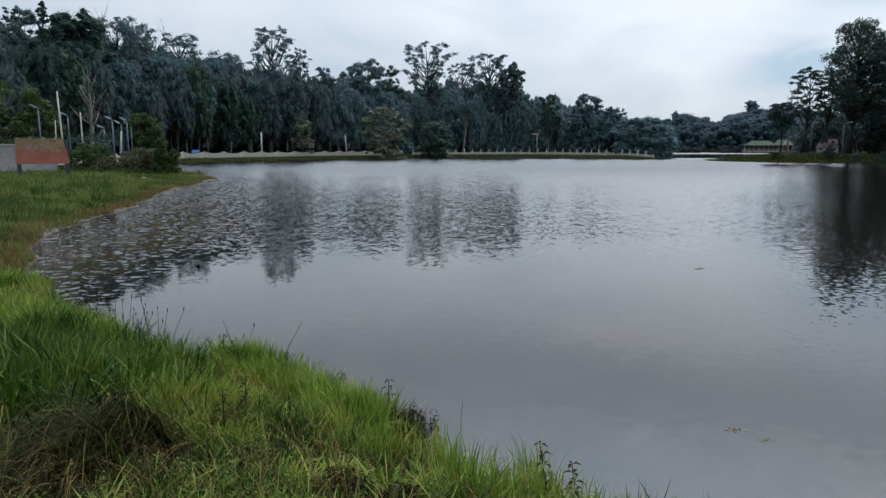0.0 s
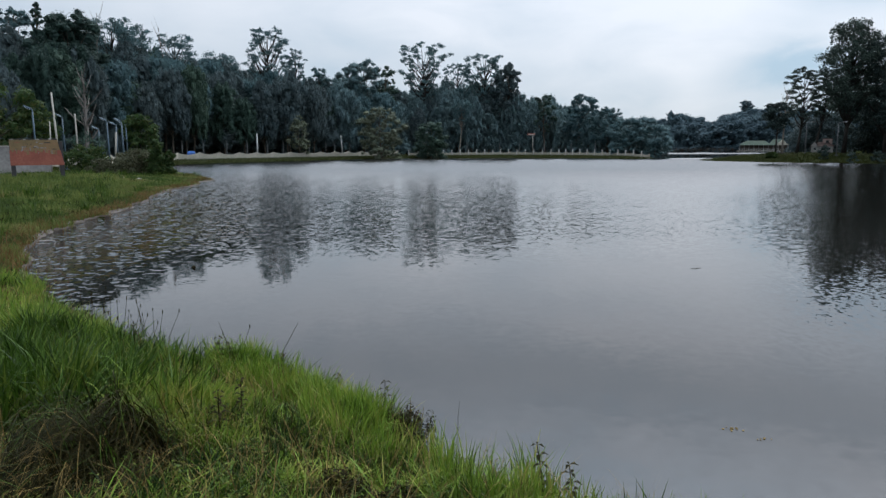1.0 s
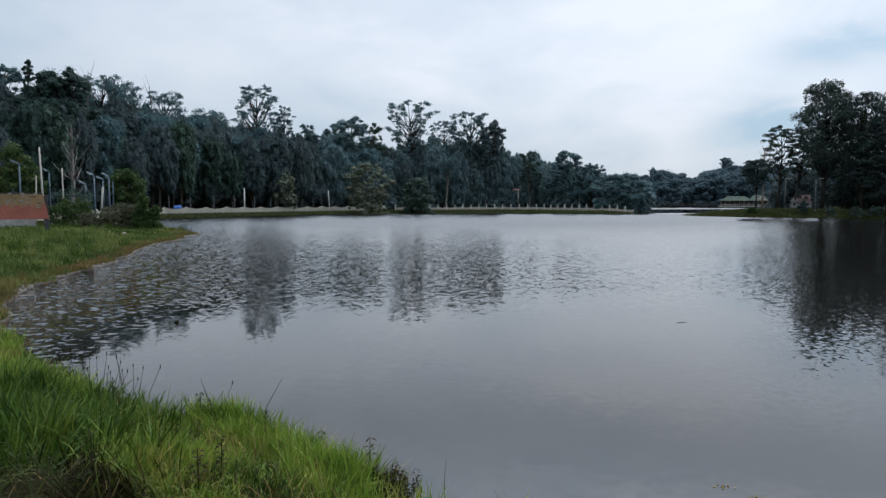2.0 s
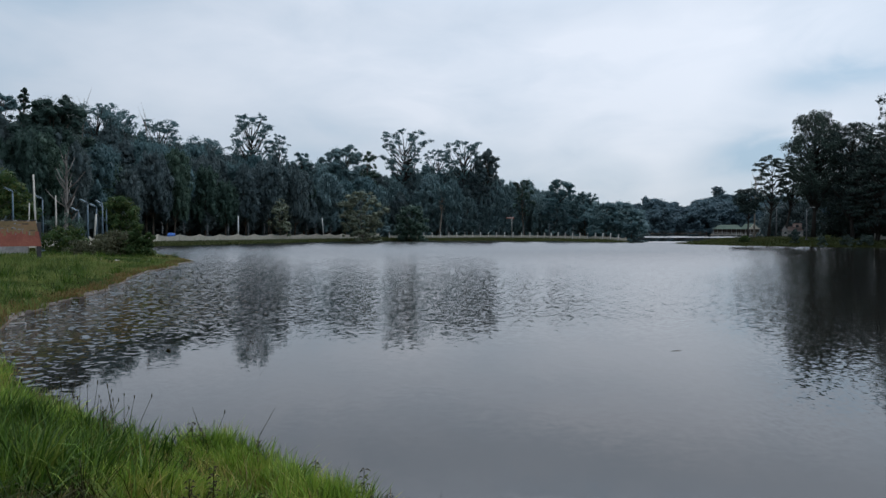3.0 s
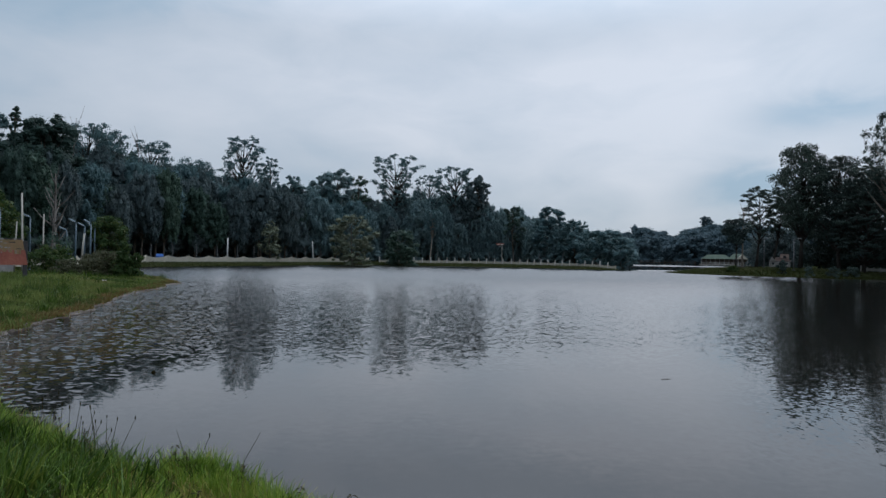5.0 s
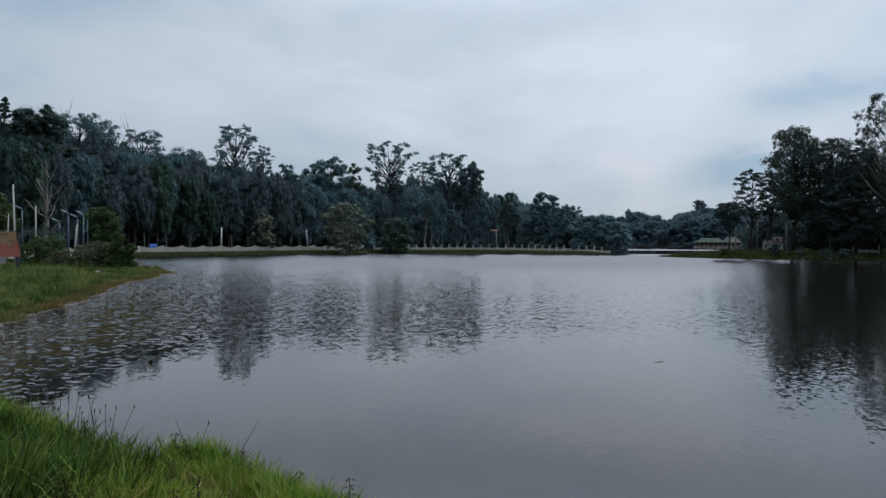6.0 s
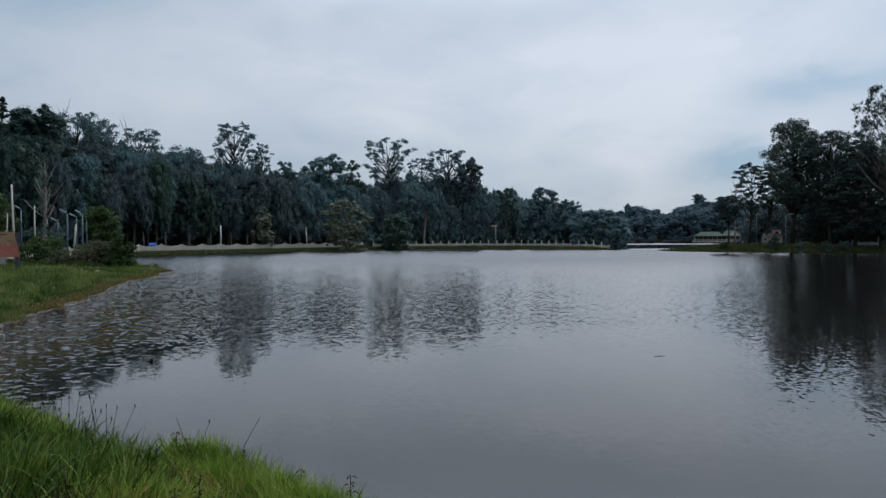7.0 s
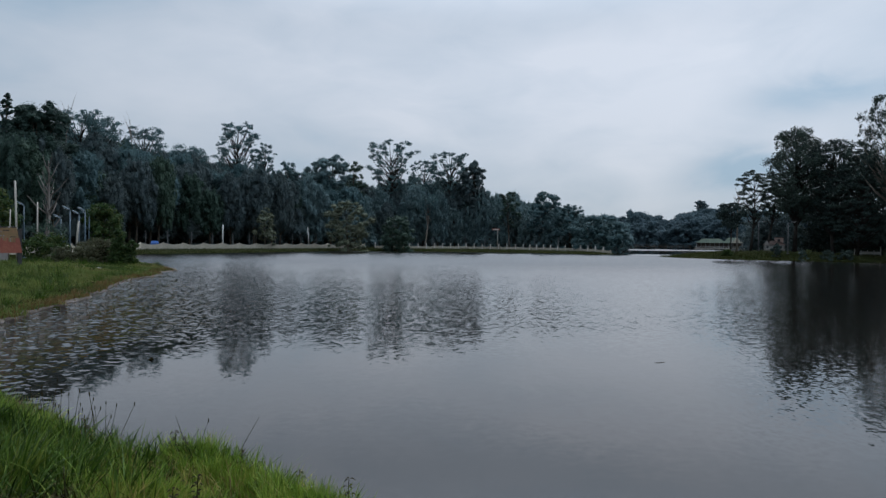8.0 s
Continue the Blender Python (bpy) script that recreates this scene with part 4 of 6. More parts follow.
# ---------------------------------------------------------------- west bank shrubs
def bank_shrubs():
    def t(seed, name, label, bearing, dist, top, spread, clumps, clump, leaves, mat, shape="dome", first=0.03, size=0.13, **more):
        x, y = spot(bearing, dist)
        h = rise(top, dist) - gz(x, y)
        ob = make_tree(name, seed, h, spread, first, clumps, clump, leaves, size, shape, mat, M_BARK, **more)
        set_tree(ob, label, "shrub" if "shrub" in name or "bush" in name else "tree", "shrubs of the west bank", bearing=bearing, dist=dist, height=h, built=h)
    t(131, "bush", "yellowish-green bush beside the faded signboard", -27.75, 58, 0.15, 1.4, 22, 0.6, 6400, M_LEAF_BRIGHT)
    t(132, "bush", "large olive-green bush on the west bank", -24.4, 56, -0.2, 2.1, 28, 0.62, 8400, M_LEAF_OLIVE)
    t(133, "bush", "large dark green bush on the west bank", -23.6, 57, -0.3, 1.25, 22, 0.5, 6400, M_LEAF_BRIGHT)
    t(134, "small_tree", "small dark green tree behind the bank", -24.1, 74, 2.5, 1.55, 26, 0.75, 4600, M_LEAF_BRIGHT, "dome", 0.05, 0.24)
    t(135, "shrub", "small upright conical shrub on the bank", -23.0, 54, 0.7, 0.55, 26, 0.4, 3600, M_LEAF_BRIGHT, "cone")
    t(136, "shrub", "small upright shrub on the bank", -22.1, 54, -0.25, 0.5, 20, 0.36, 2800, M_LEAF_BRIGHT, "cone")
    t(137, "shrub", "dark shrub below the dead tree", -27.7, 70, 1.1, 1.6, 18, 0.7, 2200, M_LEAF_DARK)
    t(138, "tree", "green tree with yellowing outer leaves", -33.2, 64, 4.5, 3.6, 34, 1.1, 6500, M_LEAF_BRIGHT, "dome", 0.1, 0.26)
    t(139, "tree", "green tree with yellowing outer leaves", -31.0, 66, 2.9, 1.6, 18, 0.7, 2400, M_LEAF_BRIGHT, "dome", 0.3, 0.24)
    t(140, "bush", "low sprawling bush in the grass", -26.2, 54, -0.9, 1.5, 16, 0.5, 3600, M_LEAF_OLIVE)


bank_shrubs()


# ---------------------------------------------------------------- walls, posts and lamps
def wall_run(name, label, stops, panel, height, thick, mat, scallop, pier_h, pier_mat, group):
    """A garden wall along stops: piers, and between them panels with a scalloped top."""
    pts = [np.array(spot(b, d)) for b, d in stops]
    lens = [np.linalg.norm(q - p) for p, q in zip(pts, pts[1:])]
    total = sum(lens)
    count = int(total / panel)
    def along(s):
        for p, q, n in zip(pts, pts[1:], lens):
            if s <= n:
                return p + (q - p) * s / n
            s -= n
        return pts[-1]
    root = thing(name, 0, 0, 0)
    pier_mesh = mesh_of("pier", *join(box(0, 0, -0.3, 0.19, 0.21, pier_h + 0.3, 0.02), box(0, 0, pier_h, 0.25, 0.26, 0.07, 0.02)), pier_mat)
    for i in range(count):
        a, b = along(total * i / count), along(total * (i + 1) / count)
        mid_, d = (a + b) / 2, b - a
        n = 10
        outline = []
        for k in range(n + 1):
            u = k / n
            outline.append((panel * (u - 0.5), height - scallop * math.sin(math.pi * u) ** 0.8))
        verts, faces = [], []
        for x, z in outline:
            for yy in (-thick / 2, thick / 2):
                verts += [(x, yy, -0.3), (x, yy, z)]
        for k in range(n):
            a0, b0 = k * 4, k * 4 + 4
            faces += [(a0, b0, b0 + 1, a0 + 1), (b0 + 2, a0 + 2, a0 + 3, b0 + 3), (a0 + 1, b0 + 1, b0 + 3, a0 + 3)]
        faces += [(0, 1, 3, 2), (n * 4, n * 4 + 2, n * 4 + 3, n * 4 + 1)]
        turn = math.degrees(math.atan2(d[1], d[0]))
        pn = part("panel", (verts, faces), mat, root)
        pn.matrix_basis = pose(mid_[0], mid_[1], gz(*mid_), 0, 0, turn) @ Matrix.Diagonal((np.linalg.norm(d) / panel * 0.99, 1, 1, 1))
        pier = new("pier", pier_mesh)
        pier.parent = root
        pier.matrix_basis = pose(a[0], a[1], gz(*a), 0, 0, turn)
    return tagged(root, label, "wall", kind="structure")


wall_run("wall_north", "low cream wall with scalloped panels along the far shore",
         [(-38, 66), (-31, 75), (-26, 90), (-21.5, 112), (-13.6, 126), (-6.3, 144), (-3.5, 152)], 4.0, 1.05, 0.16, M_CREAM, 0.32, 1.0, M_CREAM, "")
wall_run("wall_northeast", "low cream wall with white pillars along the far shore",
         [(-2.6, 152), (5.6, 162), (10, 157), (15, 145), (17.6, 139)], 2.1, 0.7, 0.16, M_CREAM, 0.2, 1.2, M_WHITE, "")


def west_wall():
    """A plain rendered wall with a coping, behind the signboard."""
    a, b = np.array(spot(-42, 55)), np.array(spot(-30.2, 57))
    d = b - a
    n = np.linalg.norm(d)
    turn = math.degrees(math.atan2(d[1], d[0]))
    mid_ = (a + b) / 2
    z = min(gz(*a), gz(*b))
    root = thing("wall_west", mid_[0], mid_[1], z, turn)
    bays = 5
    for i in range(bays):
        part("panel", box((i - 2) * n / bays, 0, -0.4, n / bays - 0.02, 0.2, 2.35), M_OLDWALL, root)
        part("coping", box((i - 2) * n / bays, 0, 1.954, n / bays - 0.04, 0.3, 0.1), M_CONCRETE, root)
    tagged(root, "stained pale grey boundary wall behind the signboard", "wall", kind="structure")


west_wall()


def post(name, label, bearing, dist, top, radius, mat, lean=0.0, category="post", group=""):
    x, y = spot(bearing, dist)
    z = gz(x, y)
    h = rise(top, dist) - z
    ob = part(name, tube([(0, 0, -0.4), (lean * h * 0.5, 0, h * 0.5), (lean * h, 0, h)], [radius, radius * 0.92, radius * 0.8], 8), mat, smooth=True)
    ob.matrix_basis = pose(x, y, z)
    return tagged(ob, label, category, group)


post("concrete_pole", "tall pale concrete pole behind the signboard", -29.6, 58, 4.0, 0.075, M_CONCRETE, -0.03, "pole")
post("concrete_pole", "pale concrete pole near the dead tree", -28.35, 66, 2.5, 0.07, M_CONCRETE, 0.0, "pole")
post("thin_post", "thin pale post behind the signboard", -30.15, 60, 1.9, 0.05, M_CONCRETE, 0.04, "post")
post("leaning_post", "pale leaning post among the lamp posts", -25.9, 72, 1.15, 0.10, M_CONCRETE, 0.09, "post")
post("concrete_pole", "white concrete pole behind the far wall", -15.2, 125, 1.1, 0.14, M_WHITE, 0.0, "pole")
post("concrete_pole", "white leaning pole behind the far wall", -8.2, 141.5, 0.98, 0.12, M_WHITE, -0.08, "pole")


def fence_posts():
    first = None
    for b, d in [(-21, 116), (-19.4, 120), (-17.6, 123), (-16, 126), (-14.4, 128), (-13.1, 130), (-11, 135), (-9.6, 139), (-8.9, 141), (-7.6, 145),
                 (-1.9, 156), (0.6, 160), (2.4, 163), (5.2, 166), (6.9, 166), (9.0, 163), (11.2, 158), (13.2, 153)]:
        x, y = spot(b, d)
        if first is None:
            first = part("fence_post", tube([(0, 0, -0.3), (0, 0, 2.5), (0.0, -0.35, 2.95)], [0.07, 0.07, 0.05], 6), M_STEEL)
            first.matrix_basis = pose(x, y, gz(x, y))
            tagged(first, "grey fence post with a bent top behind the wall", "post", "fence posts behind the wall")
        else:
            copy_thing(first, pose(x, y, gz(x, y)))


fence_posts()


def lamp_post(bearing, dist, top, turn, mat, label, group, reach=0.9, tilt=0.0, long=0.55):
    """A pole with a bent arm and a flat lamp head; tilt: how steeply the head rises outwards."""
    def slant(geo):
        return [(p[0], p[1], p[2] - tilt * (p[0] + reach + 0.15)) for p in geo[0]], geo[1]

    x, y = spot(bearing, dist)
    z = gz(x, y)
    h = rise(top, dist) - z
    root = thing("street_lamp", x, y, z, turn)
    part("pole", tube([(0, 0, -0.3), (0, 0, h * 0.5), (0, 0, h * 0.93)], [0.085, 0.07, 0.055], 8), mat, root, smooth=True)
    part("arm", tube([(0, 0, h * 0.92), (-0.06 * reach, 0, h * 0.96), (-0.35 * reach, 0, h - 0.14), (-reach, 0, h)], [0.05, 0.045, 0.04, 0.035], 6), mat, root, smooth=True)
    head = part("lamp_head", slant(box(-reach - 0.15, 0, h - 0.06, long, 0.3, 0.10, 0.03)), mat, root)
    part("lens", slant(box(-reach - 0.15, 0, h - 0.085, long * 0.7, 0.2, 0.02)), M_LAMP, head)
    part("base_plate", box(0, 0, -0.02, 0.34, 0.34, 0.08, 0.015), mat, root)
    return tagged(root, label, "street lamp", group)


for _b, _d, _t, _r in ((-31.05, 62, 2.9, 0), (-29.2, 66, 2.4, 10), (-26.85, 71, 1.5, 5), (-26.25, 68, 2.15, 0), (-25.65, 72, 1.85, 0), (-25.25, 69, 2.1, 0), (-24.97, 73, 1.8, 0)):
    lamp_post(_b, _d, _t, _r, M_BLUE, "blue-grey steel street lamp with a slanting head", "lamps along the west path", 0.22, 0.5, 0.55)
for _b, _d, _t, _r in ((30.9, 116, 1.75, 180), (28.85, 122, 1.8, 180), (26.9, 124, 1.6, 180), (38.3, 112, 1.7, 180)):
    lamp_post(_b, _d, _t, _r, M_STEEL, "grey street lamp on the headland", "lamps of the headland", 0.8)


# ---------------------------------------------------------------- signboards
def big_board():
    x, y = spot(-31.0, 47)
    z = gz(x, y)
    root = thing("signboard", x, y, z - 0.04, 31)
    root.scale = (0.87, 0.87, 0.87)
    w, low, mid_, top = 3.2, 1.07, 2.10, 2.82

    def slab(z0, z1, inset):
        """A sheet whose east edge slants inward towards the top."""
        east = lambda z: w / 2 - 0.30 * (z - low) / (top - low) - inset
        v = [(x_, y_, z_) for y_ in (-0.03, 0.03) for x_, z_ in ((-w / 2 + inset, z0), (east(z0), z0), (east(z1), z1), (-w / 2 + inset, z1))]
        return v, [(0, 1, 2, 3), (7, 6, 5, 4), (1, 0, 4, 5), (2, 1, 5, 6), (3, 2, 6, 7), (0, 3, 7, 4)]

    part("lower_panel", slab(low, mid_, 0.0), M_RED, root, "faded red lower half")
    part("upper_panel", slab(mid_ + 0.004, top, 0.03), M_YELLOW, root, "faded yellow upper part")
    part("top_rail", box(-0.15, 0.02, top + 0.008, w * 0.9, 0.10, 0.05), M_BLACKISH, root)
    worn = random.Random(8)
    for i in range(11):   # torn sheet edge and flaked places
        part("torn_edge", box(-1.42 + i * 0.25, worn.uniform(-0.01, 0.01), top - 0.02, worn.uniform(0.1, 0.24), 0.09, worn.uniform(0.05, 0.13)), M_BLACKISH if i % 3 else M_OLDWALL, root)
    for i in range(16):
        part("flaked_patch", box(worn.uniform(-1.4, 1.15), -0.036, mid_ + worn.uniform(0.05, 0.55), worn.uniform(0.08, 0.4), 0.008, worn.uniform(0.03, 0.12)), worn.choice((M_BARK, M_RED, M_BARK, M_OLDWALL)), root)
    for i in range(7):
        part("pale_streak", box(worn.uniform(-1.35, 1.2), -0.044, mid_ - worn.uniform(0.0, 0.3), worn.uniform(0.02, 0.05), 0.008, worn.uniform(0.12, 0.3)), M_OLDWALL, root)
    for sx in (-1, 1):
        part("post", box(sx * (w / 2 - 0.15), 0.13, -0.4, 0.27, 0.2, top + 0.3, 0.02), M_BLACKISH, root)
    # battens over the sheet joints, and old paint that has run down over the red
    for sx in (-0.55, 0.45):
        part("batten", box(sx, -0.038, mid_ + 0.03, 0.05, 0.014, top - mid_ - 0.05), M_YELLOW, root)
    rng = random.Random(3)
    for i in range(13):
        h = rng.uniform(0.05, 0.34)
        part("paint_run", box(-1.42 + i * 0.22 + rng.uniform(-0.08, 0.08), -0.034, mid_ - h, rng.uniform(0.06, 0.2), 0.006, h), M_YELLOW, root)
    tagged(root, "weathered red and yellow signboard on two dark posts", "signboard")


big_board()


def far_sign():
    x, y = spot(8.0, 158)
    z = gz(x, y)
    h = rise(1.0, 158) - z
    root = thing("sign", x, y, z, -8)
    part("pole", tube([(0, 0, -0.3), (0, 0, h)], [0.08, 0.07], 8), M_CONCRETE, root, smooth=True)
    part("board", box(-0.4, 0, h - 0.15, 1.8, 0.06, 0.4, 0.015), M_RED, root, "pale red name board")
    part("stripe", box(-0.4, -0.038, h - 0.02, 1.5, 0.012, 0.13), M_WHITE, root)
    tagged(root, "small red and white sign on a pole by the wall", "sign")


far_sign()


# ---------------------------------------------------------------- pavilion, house, jetty
def pavilion():
    x, y = spot(26.0, 290)
    root = thing("pavilion", x, y, 0.0, -25)
    root.scale = (0.92, 0.92, 0.92)
    w, d = 19.0, 8.0
    part("deck", box(0, 0, 0.35, w + 1.5, d + 1.5, 0.3, 0.05), M_CONCRETE, root)
    for i in range(9):
        part("pier", tube([(-w / 2 + i * w / 8, -d / 2 - 0.4, -1.2), (-w / 2 + i * w / 8, -d / 2 - 0.4, 0.4)], [0.2, 0.2], 8), M_CONCRETE, root)
    for i in range(11):
        part("column", box(-w / 2 + 0.3 + i * (w - 0.6) / 10, -d / 2 + 0.2, 0.65, 0.26, 0.26, 2.3, 0.03), M_OLDWALL, root)
    part("railing", join(box(0, -d / 2 - 0.3, 1.35, w + 0.8, 0.08, 0.09), box(0, -d / 2 - 0.3, 0.95, w + 0.8, 0.06, 0.07)), M_WHITE, root)
    wall = part("wall", box(0, 1.4, 0.65, w - 1.2, d - 3.2, 2.3, 0.05), M_BARK, root)
    for i in range(7):
        part("window", box(-7.5 + i * 2.5, -0.235, 1.2, 1.3, 0.06, 1.2), M_DARKGLASS, wall)

    def gable(cx, half, z0, h, y0, y1):
        v = [(cx - half, y0, z0), (cx + half, y0, z0), (cx + half, y1, z0), (cx - half, y1, z0), (cx, y0, z0 + h), (cx, y1, z0 + h)]
        return v, [(0, 1, 4), (2, 3, 5), (1, 2, 5, 4), (3, 0, 4, 5), (3, 2, 1, 0)]

    def hip(cx, cy, sx, sy, z0, h, ridge):
        v = [(cx - sx / 2, cy - sy / 2, z0), (cx + sx / 2, cy - sy / 2, z0), (cx + sx / 2, cy + sy / 2, z0), (cx - sx / 2, cy + sy / 2, z0),
             (cx - ridge / 2, cy, z0 + h), (cx + ridge / 2, cy, z0 + h)]
        return v, [(0, 1, 5, 4), (1, 2, 5), (2, 3, 4, 5), (3, 0, 4), (3, 2, 1, 0)]

    part("roof", hip(-3.2, 0, 12.8, d + 1.6, 2.97, 1.9, 7.0), M_GREENROOF, root, "dull green metal roof")
    part("roof", hip(5.6, 0, 8.0, d + 1.6, 2.98, 2.4, 4.0), M_GREENROOF, root, "dull green metal roof")
    g = part("gable", gable(7.0, 2.4, 2.99, 2.2, -d / 2 - 1.0, -d / 2 + 2.0), M_CREAM, root, "cream front gable")
    part("vent", box(7.0, -d / 2 - 1.03, 3.6, 0.8, 0.06, 0.6), M_DARKGLASS, g)
    tagged(root, "white lakeside pavilion with green roofs, on piers", "pavilion")


pavilion()


def house():
    x, y = spot(29.95, 127)
    z = gz(x, y)
    root = thing("house", x, y, z, -29)
    root.scale = (0.72, 0.8, 0.78)
    w, d, h = 4.4, 3.4, 1.35
    part("wall", box(0, 0, -0.3, w, d, h + 0.3, 0.04), M_OLDWALL, root)
    for i in range(3):
        win = part("window", box(-1.4 + i * 1.4, -d / 2 - 0.02, 0.5, 0.7, 0.08, 0.6), M_WHITE, root)
        part("pane", box(-1.4 + i * 1.4, -d / 2 - 0.07, 0.56, 0.56, 0.03, 0.48), M_DARKGLASS, win)
    v = [(-w / 2 - .3, -d / 2 - .3, h), (w / 2 + .3, -d / 2 - .3, h), (w / 2 + .3, d / 2 + .3, h), (-w / 2 - .3, d / 2 + .3, h), (-w / 2 + 1.0, 0, h + 0.85), (w / 2 - 1.0, 0, h + 0.85)]
    part("roof", (v, [(0, 1, 5, 4), (1, 2, 5), (2, 3, 4, 5), (3, 0, 4), (3, 2, 1, 0)]), M_TILEROOF, root, "dull brown sheet roof")
    g = [(-2.3, -d / 2 - .36, h + 0.01), (-0.9, -d / 2 - .36, h + 0.01), (-1.6, -d / 2 - .36, h + 0.95), (-2.3, -0.2, h + 0.01), (-0.9, -0.2, h + 0.01), (-1.6, -0.2, h + 0.95)]
    part("gable", (g, [(0, 1, 2), (5, 4, 3), (1, 4, 5, 2), (0, 2, 5, 3), (0, 3, 4, 1)]), M_OLDWALL, root, "white front gable")
    upper = part("upper_room", box(1.0, 0.5, h + 0.3, 1.9, 1.6, 1.25, 0.04), M_PINKWALL, root, "faded pink upper storey")
    part("window", box(1.0, -0.31, h + 0.72, 0.6, 0.04, 0.5), M_DARKGLASS, upper)
    part("flat_roof", box(1.0, 0.5, h + 1.554, 2.1, 1.8, 0.1), M_TILEROOF, upper, "thin brown-red roof slab")
    tagged(root, "small grey house, brown roof, white gable, pink upper room", "house")


house()


def jetty():
    x, y = spot(20.8, 292)
    root = thing("jetty", x, y, 0, -20)
    part("deck", box(0, 0, 0.75, 32, 1.8, 0.2, 0.03), M_BARK, root)
    for i in range(14):
        part("pile", tube([(-15.4 + i * 2.37, -0.7, -1.2), (-15.4 + i * 2.37, -0.7, 1.6)], [0.1, 0.1], 6), M_BARK, root)
    part("rail", box(0, -0.7, 1.55, 31.4, 0.08, 0.1), M_BARK, root)
    tagged(root, "dark wooden jetty at the far end of the lake", "jetty")


jetty()


def white_railing():
    x, y = spot(36.07, 124)
    z = gz(x, y)
    root = thing("white_railing", x, y, z, -36)
    for i in range(5):
        part("post", box(-1.72 + i * 0.86, 0, -0.3, 0.16, 0.16, 1.65 if i in (0, 4) else 1.05, 0.02), M_WHITE, root)
    part("panel", box(0, 0.0, 0.1, 3.4, 0.1, 0.45, 0.01), M_WHITE, root)
    tagged(root, "low white parapet with posts on the headland shore", "railing")


white_railing()


def tarpaulin():
    x, y = spot(-20.35, 121)
    z = gz(x, y)
    root = thing("covered_stall", x, y, z - 0.15, 20)
    root.scale = (0.62, 0.62, 0.8)
    for sx in (-0.8, 0.8):
        for sy in (-0.6, 0.6):
            part("post", tube([(sx, sy, -0.2), (sx, sy, 1.5)], [0.04, 0.04], 6), M_CONCRETE, root)
    v = [(-1.0, -0.8, 1.25), (1.0, -0.8, 1.3), (1.0, 0.8, 1.35), (-1.0, 0.8, 1.3), (-0.9, 0, 1.75), (0.9, 0, 1.72),
         (-1.02, -0.84, 0.85), (1.02, -0.84, 0.9)]
    part("sheet", (v, [(0, 1, 5, 4), (1, 2, 5), (2, 3, 4, 5), (3, 0, 4), (6, 7, 1, 0)]), M_TARP, root, "bright blue plastic sheet")
    tagged(root, "blue plastic sheet over posts behind the wall", "stall")


tarpaulin()


# ---------------------------------------------------------------- grass, rushes and weeds
def blades(rng, x, y, z, length, width, lean, segs=3, way=None):
    """Bent grass blades, tapering to a point; way: the bearing to which each one falls."""
    n = len(x)
    a = rng.random(n) * 2 * math.pi
    side = np.stack([np.cos(a), np.sin(a), np.zeros(n)], 1)
    la = rng.random(n) * 2 * math.pi if way is None else way
    out = np.stack([np.cos(la), np.sin(la), np.zeros(n)], 1) * (lean * (0.3 + rng.random(n)))[:, None]
    base = np.stack([x, y, z], 1)
    rows = []
    for k in range(segs):
        t = k / segs
        p = base + np.array([0, 0, 1.0]) * (length * t * (1 - 0.25 * lean * t))[:, None] + out * (length * t * t)[:, None]
        w = (width * (1 - 0.55 * t) * 0.5)[:, None]
        rows += [p - side * w, p + side * w]
    tip = base + np.array([0, 0, 1.0]) * (length * (1 - 0.25 * lean))[:, None] + out * length[:, None]
    verts = np.stack(rows + [tip], 1)
    m = 2 * segs + 1
    start = np.arange(n) * m
    quads = []
    for k in range(segs - 1):
        quads.append(np.stack([start + 2 * k, start + 2 * k + 1, start + 2 * k + 3, start + 2 * k + 2], 1))
    tris = np.stack([start + 2 * segs - 2, start + 2 * segs - 1, start + 2 * segs], 1)
    return verts.reshape(-1, 3), np.concatenate(quads).tolist() + tris.tolist()


def strew(rng, count, b0, b1, d0, d1, low, high, power=1.0):
    """Places on land between two bearings and distances, low to high metres from the water."""
    b = np.radians(rng.uniform(b0, b1, count))
    d = d0 + (d1 - d0) * rng.random(count) ** power
    x, y = d * np.sin(b), d * np.cos(b)
    s = inland(x, y)
    keep = (s > low) & (s < high)
    return x[keep], y[keep], s[keep]


def patchy(x, y, scale):
    return 0.5 + 0.5 * np.sin(x * scale + 1.7 * np.sin(y * scale * 0.7)) * np.sin(y * scale * 1.3 + 1.1 * np.sin(x * scale * 0.9))


